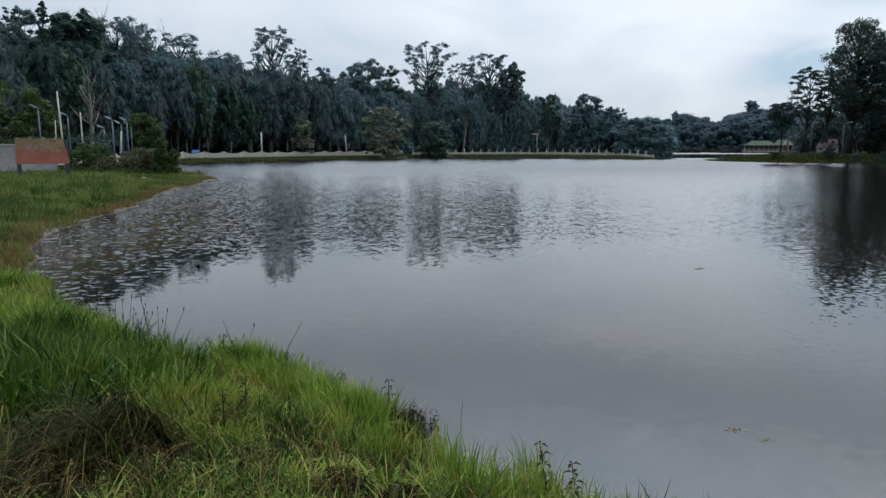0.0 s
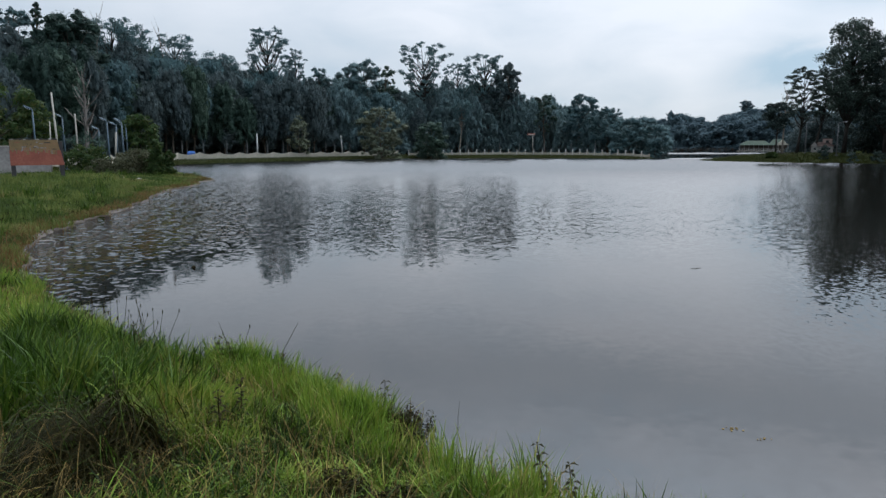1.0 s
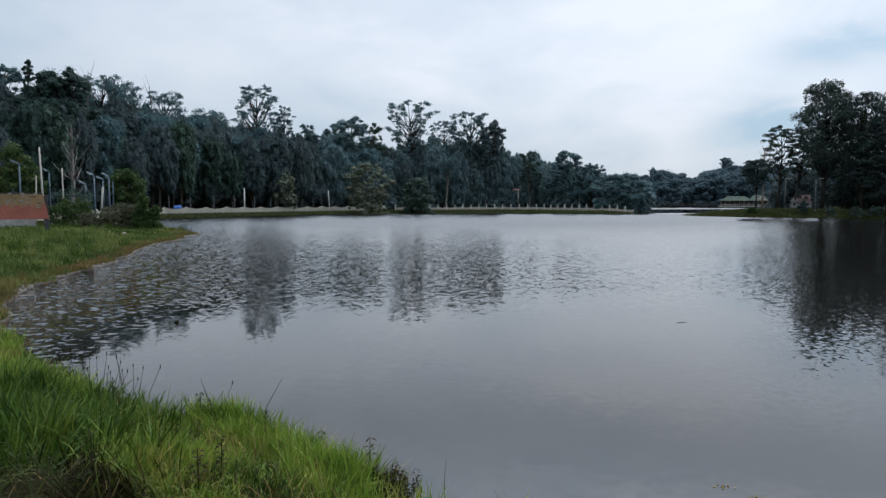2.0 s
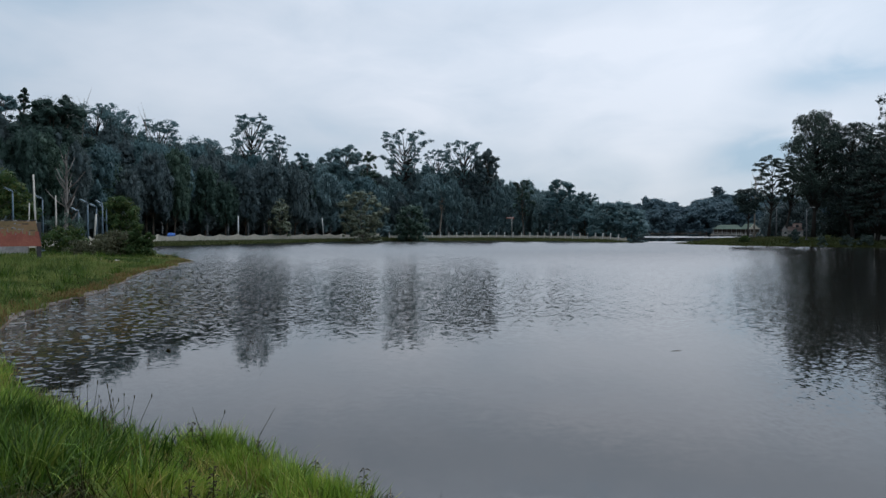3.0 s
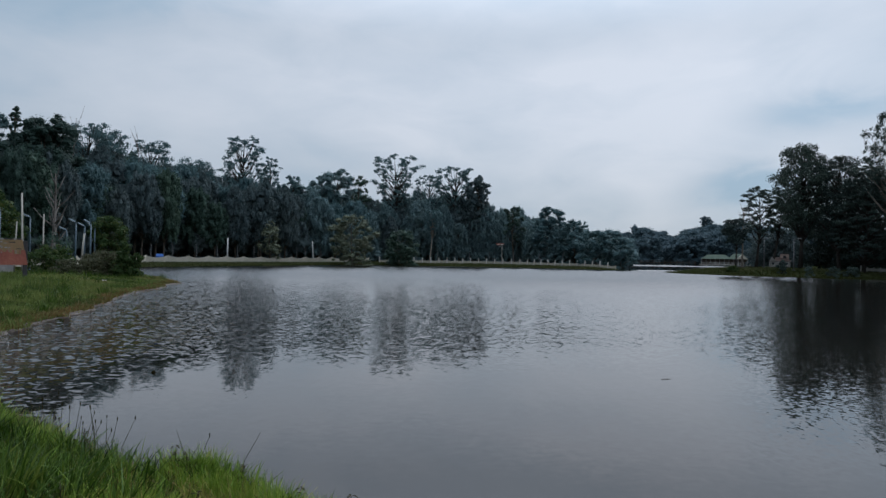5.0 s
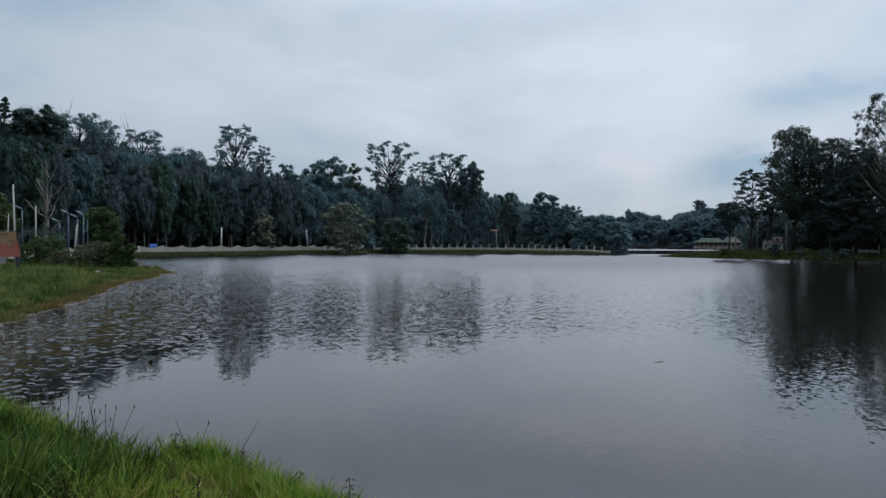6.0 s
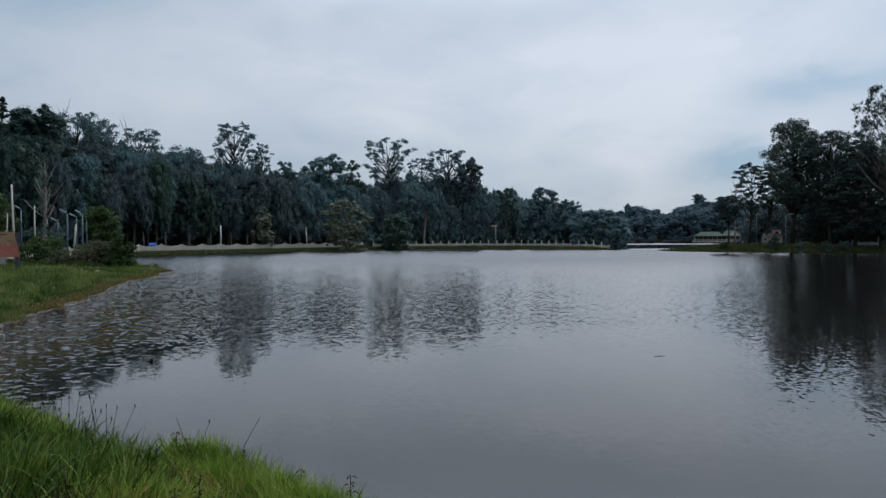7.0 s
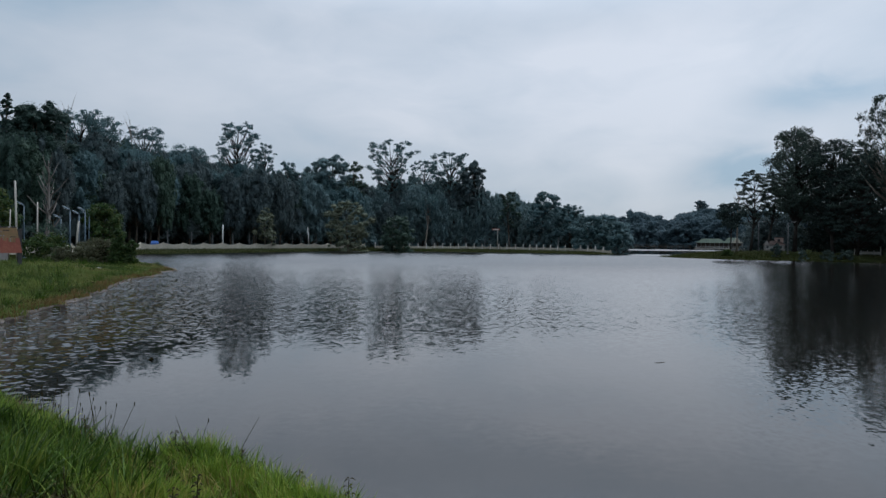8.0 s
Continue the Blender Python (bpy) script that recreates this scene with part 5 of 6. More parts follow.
def build_grass():
    rng = np.random.default_rng(77)
    # low growth underfoot
    x, y, s = strew(rng, 80000, -48, 45, 1.5, 9.5, -0.12, 20, 0.8)
    hx, hy = spot(-29.0, 3.95)
    clear = np.hypot((x - hx) / 0.42, (y - hy) / 0.72) > 1
    x, y = x[clear], y[clear]
    pt = patchy(x, y, 2.1)
    keep = (pt > 0.25) | (rng.random(len(x)) < 0.35)
    x, y, pt = x[keep], y[keep], pt[keep]
    length = (0.08 + 0.14 * rng.random(len(x))) * (0.5 + 0.8 * pt)
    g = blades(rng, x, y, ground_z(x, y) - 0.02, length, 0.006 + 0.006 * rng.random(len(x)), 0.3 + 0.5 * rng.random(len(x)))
    tagged(part("low_grass", g, M_GRASS_LOW), "short dense grass on the near bank, its colour darkened as shade", "grass", kind="stuff")

    def tufts(count, per, b0, b1, d0, d1, width, lo, hi, lean, wide, low=-0.08, bare=(), high=20):
        cx, cy, s = strew(rng, count, b0, b1, d0, d1, low, high, 0.75)
        vigour = 0.55 + 0.75 * patchy(cx + 5, cy - 2, 1.9) * (0.6 + 0.4 * patchy(cx, cy, 5.3))
        for hb, hd, hr in ((-29.0, 3.95, 0.42), (-32.2, 3.4, 0.33), (-30.5, 3.6, 0.34), (-8.9, 3.5, 0.24), (-4.4, 3.4, 0.13)) + tuple(bare):
            hx, hy = spot(hb, hd)
            clear = np.hypot(cx - hx, cy - hy) > hr
            cx, cy, vigour = cx[clear], cy[clear], vigour[clear]
        n = rng.poisson(per * vigour * (0.25 + 1.1 * (patchy(cx - 4, cy + 7, 2.7) > 0.3)))
        idx = np.repeat(np.arange(len(cx)), n)
        a, r = rng.random(len(idx)) * 6.283, np.abs(rng.normal(size=len(idx))) * width
        x, y = cx[idx] + np.cos(a) * r, cy[idx] + np.sin(a) * r
        length = (lo + (hi - lo) * rng.random(len(idx))) * vigour[idx]
        return blades(rng, x, y, ground_z(x, y) - 0.02, length, wide * (0.6 + 0.8 * rng.random(len(idx))), lean * (0.4 + rng.random(len(idx))), 4, a + 0.7 * rng.normal(size=len(idx)))

    tagged(part("bank_grass", tufts(5200, 13, -48, 45, 1.6, 8.8, 0.035, 0.10, 0.27, 0.95, 0.0125, bare=((-33.5, 4.7, 0.6), (-30.5, 5.0, 0.4))), M_GRASS), "bright yellow-green grass tufts on the near bank", "grass", kind="stuff")
    tall = [tufts(n, 17, b0, b1, 4.3, 8.2, 0.06, 0.26, 0.64, 0.5, 0.017) for n, b0, b1 in ((330, -48, -31), (190, -35, -26), (100, -30, -20))]
    tagged(part("tall_grass", join(*tall), M_GRASS_DEEP), "tall deep green grass on the near bank", "grass", kind="stuff")
    tagged(part("edge_grass", tufts(1300, 18, -30, 28, 3.2, 8.6, 0.08, 0.24, 0.46, 0.3, 0.010, high=0.7), M_GRASS), "thin upright grass at the water's edge", "grass", kind="stuff")
    tagged(part("mixed_grass", tufts(800, 20, -48, -19, 4.6, 13.0, 0.06, 0.18, 0.46, 0.5, 0.014), M_GRASS), "lighter grass tufts among the deep green", "grass", kind="stuff")
    # bushier growth along the edge of the bank
    brow = [tufts(n, 24, b0, b1, d0, d1, 0.09, lo, lo + 0.26, 0.45, 0.012) for n, b0, b1, d0, d1, lo in ((150, -19, -11, 5.5, 6.9, 0.24), (100, -11, -4.2, 4.9, 6.2, 0.22), (30, -29, -26.5, 7.6, 8.6, 0.3), (330, -28.5, -16, 4.2, 5.3, 0.1))]
    tagged(part("brow_grass", join(*brow), M_GRASS), "bushy yellow-green grass along the edge of the bank", "grass", kind="stuff")
    # small broad-leaved herbs between the blades
    for mat, n, name, label in ((M_HERB, 3000, "bank_herbs", "small broad-leaved green herbs between the grass blades"), (M_CLUMP, 700, "brown_herbs", "withering brownish herbs in the bank grass")):
        x, y, s = strew(rng, n, -46, 40, 2.4, 8.6, 0.0, 20, 0.8)
        keep = patchy(x + 3, y - 6, 2.3) * patchy(x, y, 6.1) > (0.16 if mat is M_HERB else 0.34)
        x, y = x[keep], y[keep]
        h = 0.05 + 0.13 * rng.random(len(x))
        spots = np.stack([x, y, ground_z(x, y) + h, np.full(len(x), 0.05), np.full(len(x), 0.05), 0.05 + 0.5 * h], 1)
        tagged(part(name, leaf_cloud(rng, spots, len(x) * 22, 0.024, 0.2, 0.3, 0.5, 1, 0.9, 0.5), mat), label, "herbs", kind="stuff")
    # the bank goes on behind and beside the standpoint
    for name, span, n in (("bank_grass", (45, 135), 9000), ("bank_grass", (135, 225), 16000), ("bank_grass", (225, 312), 16000)):
        x, y, s = strew(rng, n, *span, 0.4, 11, 0.0, 30, 0.7)
        g = blades(rng, x, y, ground_z(x, y) - 0.02, 0.12 + 0.22 * rng.random(len(x)) * (0.4 + patchy(x, y, 1.9)), 0.008 + 0.008 * rng.random(len(x)), 0.3 + 0.4 * rng.random(len(x)), 2)
        tagged(part(name, g, M_GRASS), "green grass on the near bank", "grass", kind="stuff")
    x, y, s = strew(rng, 9000, -48, 45, 0.2, 1.7, 0.0, 30, 0.6)
    g = blades(rng, x, y, ground_z(x, y) - 0.02, 0.10 + 0.16 * rng.random(len(x)), 0.006 + 0.006 * rng.random(len(x)), 0.3 + 0.4 * rng.random(len(x)), 2)
    tagged(part("bank_grass", g, M_GRASS), "short green grass on the near bank", "grass", kind="stuff")
    # reddish dry fringe along the west shore
    x, y, s = strew(rng, 62000, -40, -17, 7.4, 60, -0.04, 0.7, 1.0)
    g = blades(rng, x, y, ground_z(x, y) - 0.03, 0.10 + 0.22 * rng.random(len(x)), 0.008 + 0.0007 * np.hypot(x, y), 0.4 + 0.5 * rng.random(len(x)), 2)
    tagged(part("shore_fringe", g, M_FRINGE), "reddish-brown dry grass along the waterline", "grass", kind="stuff")
    # dry blades mixed in
    x, y, s = strew(rng, 14000, -46, 40, 1.6, 12, -0.05, 20, 0.8)
    g = blades(rng, x, y, ground_z(x, y), 0.2 + 0.25 * rng.random(len(x)), 0.003 + 0.004 * rng.random(len(x)), 0.5 + 0.7 * rng.random(len(x)))
    tagged(part("dry_grass", g, M_STRAW), "dry straw-coloured grass blades among the green", "grass", kind="stuff")
    # west bank, further off
    x, y, s = strew(rng, 150000, -48, -16, 9, 62, -0.02, 40, 1.0)
    d = np.hypot(x, y)
    g = blades(rng, x, y, ground_z(x, y) - 0.03, (0.14 + 0.18 * rng.random(len(x))) * (0.5 + 1.0 * patchy(x, y, 0.5) * patchy(x + 9, y, 1.4)),
               0.008 + 0.0006 * d, 0.3 + 0.4 * rng.random(len(x)), 2)
    tagged(part("shore_grass", g, M_GRASS_FAR), "yellowish-green grass on the west bank", "grass", kind="stuff")
    tagged(part("tussock_grass", tufts(360, 26, -48, -17, 10.5, 58, 0.22, 0.25, 0.6, 0.5, 0.03, 0.6), M_GRASS_DEEP), "darker tussocks of grass on the west bank", "grass", kind="stuff")
    tagged(part("bank_sedge", tufts(520, 26, -39, -25.5, 33, 50, 0.22, 0.2, 0.5, 0.5, 0.03, 0.6), M_GRASS_FAR), "dull yellow-green sedge below the bushes of the west bank", "grass", kind="stuff")
    # far shores
    x, y, s = strew(rng, 160000, -32, 46, 85, 170, -0.4, 14, 1.0)
    g = blades(rng, x, y, ground_z(x, y) - 0.03, 0.10 + 0.2 * rng.random(len(x)), 0.05 + 0.05 * rng.random(len(x)), 0.3 + 0.4 * rng.random(len(x)), 2)
    tagged(part("far_shore_grass", g, M_GRASS_OLIVE), "green grass along the far shore and headland", "grass", kind="stuff")
    # tufts all round the standpoint
    round_ = [tufts(n, 11, b0, b1, d0, 9.0, 0.04, 0.10, 0.27, 0.95, 0.0125) for n, b0, b1, d0 in ((1500, 45, 135, 0.5), (2400, 135, 225, 0.5), (2400, 225, 312, 0.5))]
    round_.append(tufts(300, 9, -48, 45, 0.5, 1.7, 0.04, 0.10, 0.2, 0.95, 0.0125))
    tagged(part("bank_grass", join(*round_), M_GRASS), "bright yellow-green grass tufts all over the near bank", "grass", kind="stuff")


build_grass()


def rush(bearing, dist, height, lean, heads, name="rush_stem"):
    x, y = spot(bearing, dist)
    z = max(gz(x, y), -0.3)
    root = thing(name, x, y, z)
    h = height - min(z, 0)
    top = np.array([lean * h, 0.1 * lean * h, h])
    part("stem", tube([(0, 0, -0.03), tuple(top * np.array([0.4, 0.4, 0.55])), tuple(top)], [0.004, 0.0035, 0.002], 5), M_DARKWEED, root)
    if heads:
        p = top
        part("seed_head", tube([tuple(p - np.array([0, 0, 0.012])), tuple(p), tuple(p + np.array([0, 0, 0.022])), tuple(p + np.array([0, 0, 0.034]))], [0.0025, 0.0065, 0.0055, 0.002], 7), M_DARKWEED, root, "dark round seed head", True)
    return tagged(root, "thin dark rush stem with a seed head at the water's edge", "rush", "rushes at the water's edge")


_r = random.Random(9)
for _i in range(30):
    rush(-28.6 + 5.2 * _r.random(), 7.9 + 1.3 * _r.random(), 0.32 + 0.3 * _r.random(), _r.uniform(-0.2, 0.35), _r.random() < 0.8)
for _i in range(6):
    rush(-22 + 8 * _r.random(), 7.2 + 0.6 * _r.random(), 0.30 + 0.2 * _r.random(), _r.uniform(-0.3, 0.5), _r.random() < 0.4)


def weed(bearing, dist, height, seed, mat=M_DARKWEED, label="dark-leaved nettle-like weed with whorled leaves", turn=0):
    """An upright weed: a stem and whorls of drooping leaves."""
    rng = random.Random(seed)
    x, y = spot(bearing, dist)
    z = gz(x, y)
    root = thing("weed", x, y, z, turn)
    lean = rng.uniform(-0.15, 0.15)
    part("stem", tube([(0, 0, -0.05), (lean * height * 0.4, 0, height * 0.5), (lean * height, 0, height)], [0.006, 0.005, 0.003], 6), mat, root)
    n = 6
    for i in range(n):
        t = 0.25 + 0.75 * i / (n - 1)
        for k in range(3 if i < n - 1 else 4):
            a = i * 1.1 + k * 2 * math.pi / 3 + rng.uniform(-0.3, 0.3)
            ln = 0.085 * (1.15 - 0.5 * t) * rng.uniform(0.8, 1.2)
            c, s = math.cos(a), math.sin(a)
            o = np.array([lean * height * t * t, 0, height * t])
            def pt(u, w, dz):
                return tuple(o + np.array([c * u - s * w, s * u + c * w, dz]))
            v = [pt(0, 0, 0), pt(ln * .45, ln * .22, ln * .16), pt(ln * .5, 0, ln * .2), pt(ln * .45, -ln * .22, ln * .16), pt(ln, 0, -ln * .15)]
            part("leaf", (v, [(0, 2, 1), (0, 3, 2), (1, 2, 4), (2, 3, 4)]), mat, root)
    return tagged(root, label, "weed", "weeds on the near bank")


for _i, (_b, _d, _h) in enumerate(((9.75, 4.05, 0.46), (12.3, 3.85, 0.40), (-3.0, 5.0, 0.34), (-2.2, 4.95, 0.3), (-3.6, 5.05, 0.34), (-1.6, 4.85, 0.25), (-2.7, 4.8, 0.28),
                                  (-19.0, 6.75, 0.42), (-18.2, 6.6, 0.36), (-13.8, 6.3, 0.36), (-9.0, 5.7, 0.34), (-5.0, 5.3, 0.42), (-25.4, 7.0, 0.5), (-17.5, 4.8, 0.36), (-19.3, 4.5, 0.34))):
    weed(_b, _d, _h, 200 + _i, turn=37 * _i)


def grass_heap(bearing, dist, length, width, height, seed, layers, label, fall):
    """A lumpy mound of fallen, half-rotten long grass, combed one way. layers: name, material, count, half width, lift."""
    rng = np.random.default_rng(seed)
    x, y = spot(bearing, dist)
    z = gz(x, y)
    root = thing("grass_heap", x, y, z)
    lumps = rng.uniform(-0.6, 0.6, (7, 2))
    highs = rng.uniform(0.45, 1.0, 7)

    def mound(px, py):
        u, v = px / (width / 2), py / (length / 2)
        h = np.zeros(len(px))
        for (a, b), k in zip(lumps, highs):
            h = np.maximum(h, k * np.exp(-((u - a) ** 2 + (v - b) ** 2) * 5.0))
        h *= np.clip(1.25 - np.hypot(u, v), 0, 1)
        return ground_z(px + x, py + y) - z + height * h * 1.25

    for name, mat, count, wide, lift, reach in layers:
        a, r = rng.random(count) * 6.283, np.sqrt(rng.random(count))
        px, py = np.cos(a) * r * width / 2, np.sin(a) * r * length / 2
        bunch = 0.5 * np.sin(px * 9 + 2 * np.sin(py * 5)) + 0.35 * rng.normal(size=count)
        way = radians(fall) + bunch
        d = np.stack([np.cos(way), np.sin(way)], 1)
        side = np.stack([-np.sin(way), np.cos(way), np.zeros(count)], 1)
        ln = reach * (0.55 + 0.7 * rng.random(count))
        up = lift * np.abs(rng.normal(size=count)) + 0.02
        kink = rng.normal(size=count) * 0.15
        segs, rows = 5, []
        half = wide * (0.7 + 0.6 * rng.random(count))
        for k in range(segs + 1):
            t = k / segs
            qx = px + d[:, 0] * ln * (t - 0.4) + side[:, 0] * ln * kink * math.sin(3 * t)
            qy = py + d[:, 1] * ln * (t - 0.4) + side[:, 1] * ln * kink * math.sin(3 * t)
            q = np.stack([qx, qy, mound(qx, qy) - 0.02 + up * ln * (2.6 * t - 2.2 * t * t) + 0.01], 1)
            w = (half * (1 - 0.85 * t))[:, None]
            rows += [q - side * w, q + side * w]
        verts = np.stack(rows, 1).reshape(-1, 3)
        st = np.arange(count) * (2 * segs + 2)
        f = np.concatenate([np.stack([st + 2 * k, st + 2 * k + 1, st + 2 * k + 3, st + 2 * k + 2], 1) for k in range(segs)])
        part(name, (verts, f), mat, root)
    tagged(root, label, "grass heap")


# the darkest layer has the heap's own shade in its colour
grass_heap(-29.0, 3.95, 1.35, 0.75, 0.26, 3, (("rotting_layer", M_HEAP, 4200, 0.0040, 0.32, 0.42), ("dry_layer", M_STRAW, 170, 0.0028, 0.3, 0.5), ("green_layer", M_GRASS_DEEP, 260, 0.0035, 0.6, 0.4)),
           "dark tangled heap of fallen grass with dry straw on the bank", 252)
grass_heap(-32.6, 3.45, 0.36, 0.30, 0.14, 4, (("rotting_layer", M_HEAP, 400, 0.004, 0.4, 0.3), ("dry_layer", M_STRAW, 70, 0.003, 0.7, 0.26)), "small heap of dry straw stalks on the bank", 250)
grass_heap(-26.0, 4.5, 0.30, 0.55, 0.16, 5, (("dry_layer", M_STRAW, 40, 0.0022, 0.5, 0.45), ("green_layer", M_GRASS, 160, 0.003, 0.6, 0.4)), "combed-over ridge of yellowing grass above the heap", 215)


def weed_clump(bearing, dist, radius, height, leaves, seed, label, mat=M_CLUMP):
    """A bushy clump of dark broad-leaved weeds."""
    x, y = spot(bearing, dist)
    z = gz(x, y)
    rng = np.random.default_rng(seed)
    root = thing("weed_clump", x, y, z)
    spots, stems = [], []
    for i in range(9):
        a, r = rng.random() * 6.28, radius * rng.random() ** 0.6
        h = height * rng.uniform(0.5, 1.0)
        spots.append((math.cos(a) * r, math.sin(a) * r, h * 0.7, radius * 0.4, radius * 0.4, h * 0.4))
        stems.append(tube([(math.cos(a) * r * 0.5, math.sin(a) * r * 0.5, -0.04), (math.cos(a) * r, math.sin(a) * r, h)], [0.004, 0.002], 5))
    part("stems", join(*stems), M_STRAW, root)
    part("leaves", leaf_cloud(rng, spots, leaves, 0.024, 0.5, 0.45), mat, root)
    tagged(root, label, "weed", "weeds on the near bank")


# clumps 2 and 6 are near-black stand-ins for shaded holes between tufts
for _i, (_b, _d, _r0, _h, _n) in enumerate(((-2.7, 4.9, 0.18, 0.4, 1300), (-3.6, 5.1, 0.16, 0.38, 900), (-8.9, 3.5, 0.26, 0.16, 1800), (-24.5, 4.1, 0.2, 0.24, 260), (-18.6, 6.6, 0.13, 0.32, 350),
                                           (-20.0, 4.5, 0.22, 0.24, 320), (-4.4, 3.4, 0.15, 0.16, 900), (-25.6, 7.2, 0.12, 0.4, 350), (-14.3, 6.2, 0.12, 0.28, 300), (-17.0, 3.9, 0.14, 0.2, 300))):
    weed_clump(_b, _d, _r0, _h, _n, 300 + _i, "near-black weed clump standing in for a shaded hollow in the grass" if _i in (2, 6) else "dark reddish-brown weed clump in the bank grass", M_HEAP if _i in (2, 6) else M_DARKWEED if _i < 2 else M_CLUMP)


# ---------------------------------------------------------------- things afloat
# dark floating spot taken for a swimming bird, built as a leafy clump
def floating_clump():
    x, y = spot(-20.7, 14.0)
    root = thing("floating_clump", x, y, 0)
    rng = np.random.default_rng(8)
    part("clod", leaf_cloud(rng, [(0, 0, 0.008, 0.04, 0.03, 0.02), (0.015, 0, 0.026, 0.018, 0.015, 0.02)], 220, 0.03), M_DARKWEED, root)
    tagged(root, "small dark leafy clump standing in for a bird on the lake", "weed clump")


floating_clump()


def floating_twig():
    x, y = spot(21.6, 13.8)
    ob = part("floating_twig", join(tube([(-0.16, 0, 0.0), (-0.04, 0.02, 0.012), (0.06, 0.0, 0.008), (0.17, 0.03, 0.004)], [0.004, 0.006, 0.005, 0.003], 6),
                                    tube([(0.02, 0.01, 0.01), (0.09, 0.08, 0.012)], [0.005, 0.003], 5)), M_BARK)
    ob.matrix_basis = pose(x, y, 0.0, 0, 0, 10) @ Matrix.Scale(0.75, 4)
    tagged(ob, "thin brown twig afloat on the calm water", "twig")


floating_twig()


def floating_scum():
    rng = np.random.default_rng(12)
    for bearing, dist, n, size in ((25.2, 5.9, 12, 0.05), (27.4, 5.8, 6, 0.03)):
        x, y = spot(bearing, dist)
        pos = rng.normal(size=(n, 2)) * size * np.array([0.9, 0.5])
        verts, faces = [], []
        for i, (px, py) in enumerate(pos):
            r = 0.006 + 0.008 * rng.random()
            k0 = len(verts)
            for k in range(7):
                a = 2 * math.pi * k / 7
                rr = r * (0.7 + 0.5 * rng.random())
                verts += [(px + rr * math.cos(a), py + rr * math.sin(a), 0.004)]
            verts.append((px, py, 0.009))
            faces += [(k0 + k, k0 + (k + 1) % 7, k0 + 7) for k in range(7)]
        ob = part("floating_leaf_litter", (verts, faces), M_STRAW)
        ob.matrix_basis = pose(x, y, 0.0)
        tagged(ob, "pale scraps of leaf litter afloat on the water", "leaf litter")


floating_scum()


def water_stick(bearing, dist, height, lean):
    x, y = spot(bearing, dist)
    ob = part("reed_stalk", tube([(0, 0, -0.3), (lean * 0.3, 0, height * 0.5), (lean, 0, height)], [0.0022, 0.002, 0.001], 5), M_DARKWEED)
    ob.matrix_basis = pose(x, y, 0)
    tagged(ob, "single thin reed stalk standing in the water", "reed")


water_stick(1.6, 5.3, 0.28, 0.02)
water_stick(18.4, 4.1, 0.1, 0.02)


# ---------------------------------------------------------------- mud, stones and scraps on the west bank
def lump(rng, rx, ry, h, n=11):
    """A low uneven cake: a ragged rim, a shoulder and a crown."""
    a = np.arange(n) * 2 * math.pi / n
    rag = 0.75 + 0.5 * rng.random(n)
    rim = np.stack([np.cos(a) * rx * rag, np.sin(a) * ry * rag, np.full(n, -0.06)], 1)
    top = np.stack([np.cos(a) * rx * rag * 0.82, np.sin(a) * ry * rag * 0.82, h * (0.5 + 0.5 * rng.random(n))], 1)
    verts = np.concatenate([rim, top, [[0, 0, h]]])
    faces = [(k, (k + 1) % n, n + (k + 1) % n, n + k) for k in range(n)] + [(n + k, n + (k + 1) % n, 2 * n) for k in range(n)]
    return verts.tolist(), faces


def waterline_mud():
    rng = np.random.default_rng(21)
    for bearing, dist, rx, ry in ((-31.9, 19.4, 0.42, 0.13), (-31.1, 19.9, 0.34, 0.12)):
        x, y = spot(bearing, dist)
        ob = part("mud_patch", lump(rng, rx, ry, 0.014), M_MUD)
        ob.matrix_basis = pose(x, y, 0.0, 0, 0, 12)
        tagged(ob, "pale wet mud patch at the edge of the lake", "mud", "mud along the waterline")
    x, y, s = strew(rng, 9000, -34, -18, 18, 55, 0.02, 0.15, 1.0)
    for i in range(14):
        size = rng.uniform(0.08, 0.2)
        ob = part("shore_stone", lump(rng, size, size * 0.5, size * 0.3 + 0.05, 9), M_MUD)
        ob.matrix_basis = pose(x[i], y[i], 0.0, 0, 0, rng.uniform(0, 180))
        tagged(ob, "small pale muddy stone at the waterline", "stone", "stones along the waterline")


waterline_mud()


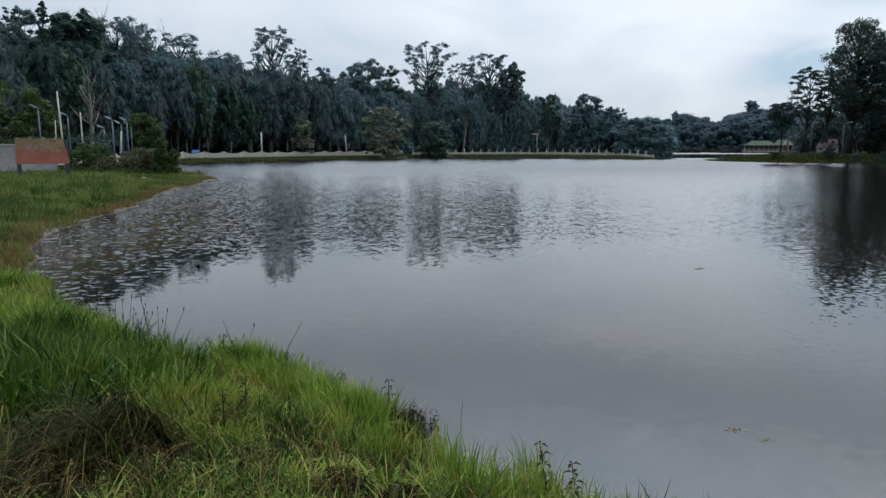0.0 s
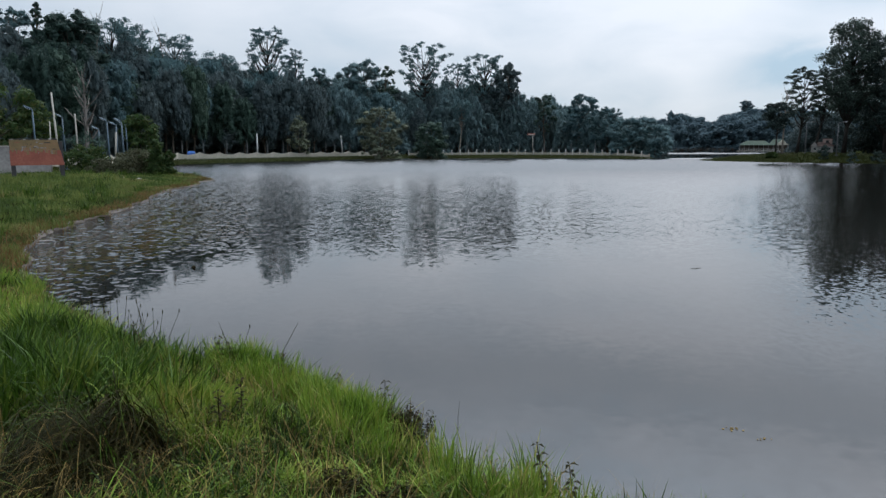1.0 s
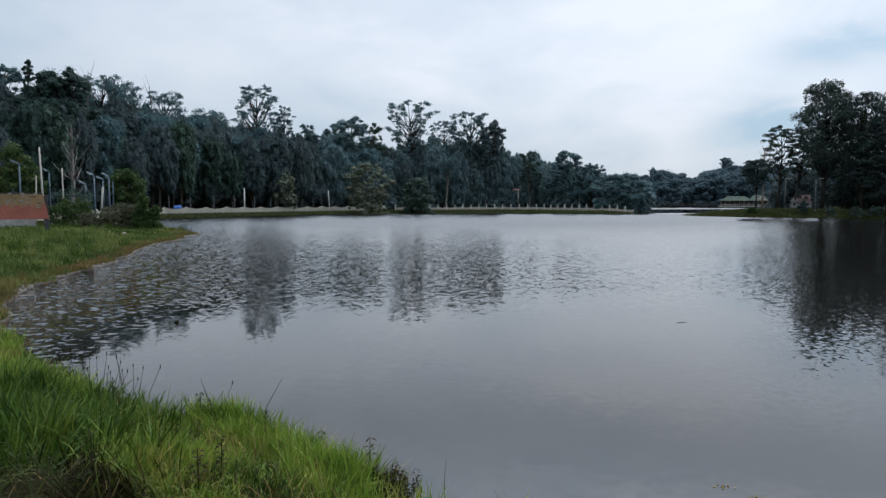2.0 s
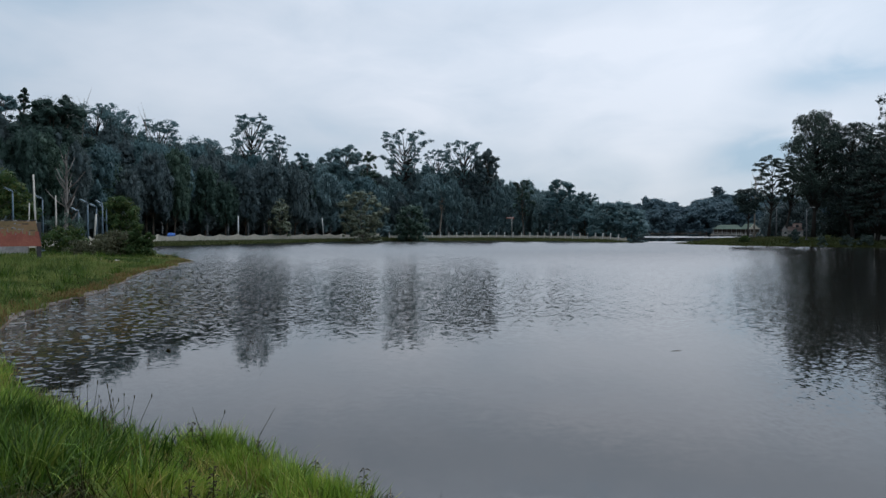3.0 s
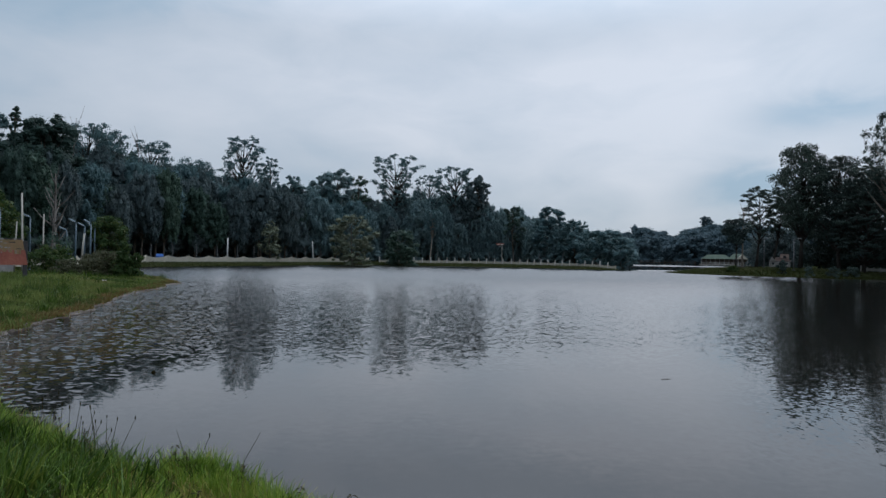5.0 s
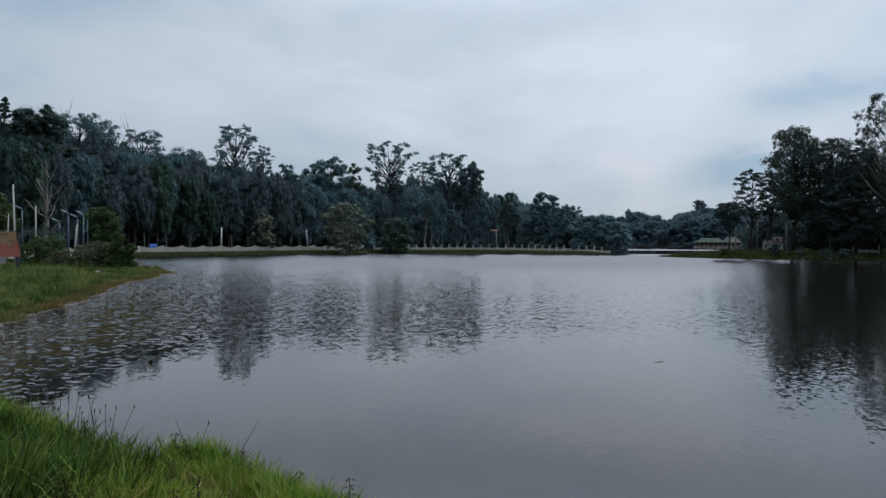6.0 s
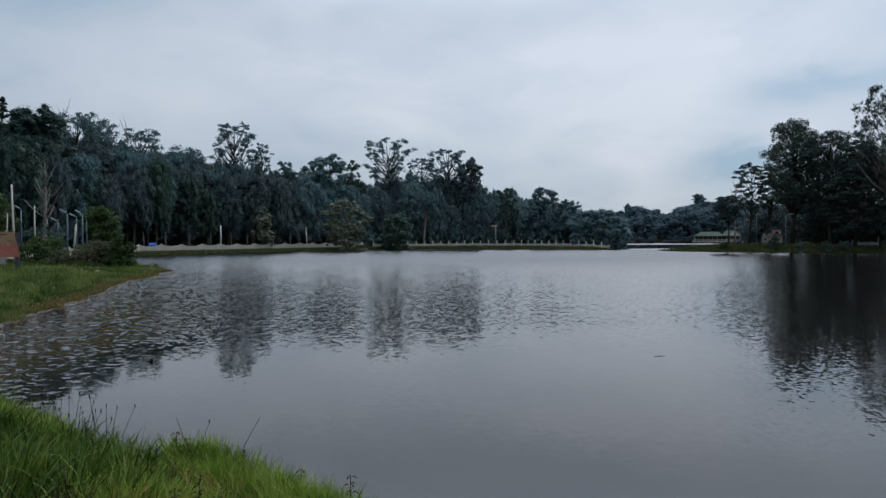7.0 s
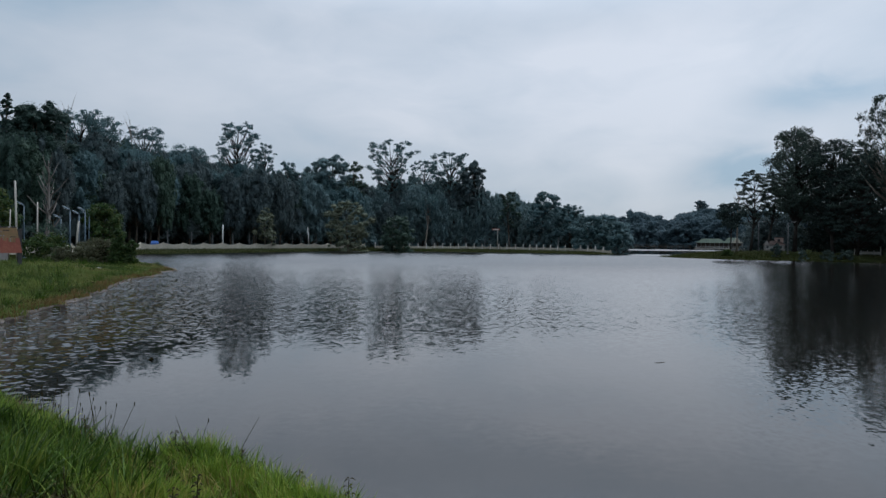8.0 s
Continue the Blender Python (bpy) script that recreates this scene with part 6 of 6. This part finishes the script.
def mud_strip():
    """The bare wet margin that follows the west shore, ragged on both sides."""
    rng = np.random.default_rng(33)
    keep = (EDGE[:, 0] < -5.5) & (EDGE[:, 1] > 9) & (EDGE[:, 1] < 60)
    line = EDGE[keep]
    n = 4
    pts = np.concatenate([np.linspace(p, q, n, endpoint=False) for p, q in zip(line, line[1:])])
    d = np.gradient(pts, axis=0)
    d /= np.linalg.norm(d, axis=1, keepdims=True) + 1e-9
    side = np.stack([-d[:, 1], d[:, 0]], 1)
    if inland(*(pts[5] + side[5]))[0] < 0:
        side = -side
    verts, faces = [], []
    for p, o in zip(pts, side):
        bare = max(0.0, patchy(p[0] * 1.0, p[1], 1.1) - 0.25)
        wet, dry = bare * rng.uniform(0.02, 0.22), 0.03 + bare * rng.uniform(0.0, 0.18)
        a, b, c = p - o * wet, p, p + o * dry
        verts += [(a[0], a[1], -0.03), (a[0], a[1], 0.006), (b[0], b[1], 0.03 + 0.02 * rng.random()), (c[0], c[1], 0.07 + 0.03 * rng.random()), (c[0], c[1], -0.03)]
    for i in range(len(pts) - 1):
        k = i * 5
        faces += [(k + j, k + j + 1, k + j + 6, k + j + 5) for j in range(4)]
    tagged(part("mud_margin", (verts, faces), M_MARGIN, smooth=False), "narrow pale muddy margin along the west waterline", "mud", kind="stuff")


mud_strip()


def scrap(bearing, dist, size, turn, seed):
    """A crumpled pale sheet lying in the grass."""
    rng = np.random.default_rng(seed)
    x, y = spot(bearing, dist)
    m = 5
    verts = [((i / (m - 1) - 0.5) * size, (j / (m - 1) - 0.5) * size * 0.6, 0.16 + 0.10 * rng.random()) for j in range(m) for i in range(m)]
    faces = [(j * m + i, j * m + i + 1, (j + 1) * m + i + 1, (j + 1) * m + i) for j in range(m - 1) for i in range(m - 1)]
    low = [(a, b, c - 0.012) for a, b, c in verts]
    k = len(verts)
    edge = [j for j in range(m)] + [m * j + m - 1 for j in range(1, m)] + [m * (m - 1) + j for j in range(m - 2, -1, -1)] + [m * j for j in range(m - 2, 0, -1)]
    sides = [(edge[i], edge[(i + 1) % len(edge)], edge[(i + 1) % len(edge)] + k, edge[i] + k) for i in range(len(edge))]
    ob = part("litter_sheet", (verts + low, faces + [tuple(q + k for q in reversed(f)) for f in faces] + sides), M_CONCRETE)
    ob.matrix_basis = pose(x, y, gz(x, y) - 0.12, 0, 0, turn)
    tagged(ob, "crumpled white litter sheet in the bank grass", "litter")


scrap(-25.6, 47, 0.5, 20, 1)
scrap(-24.3, 46, 0.28, 60, 2)
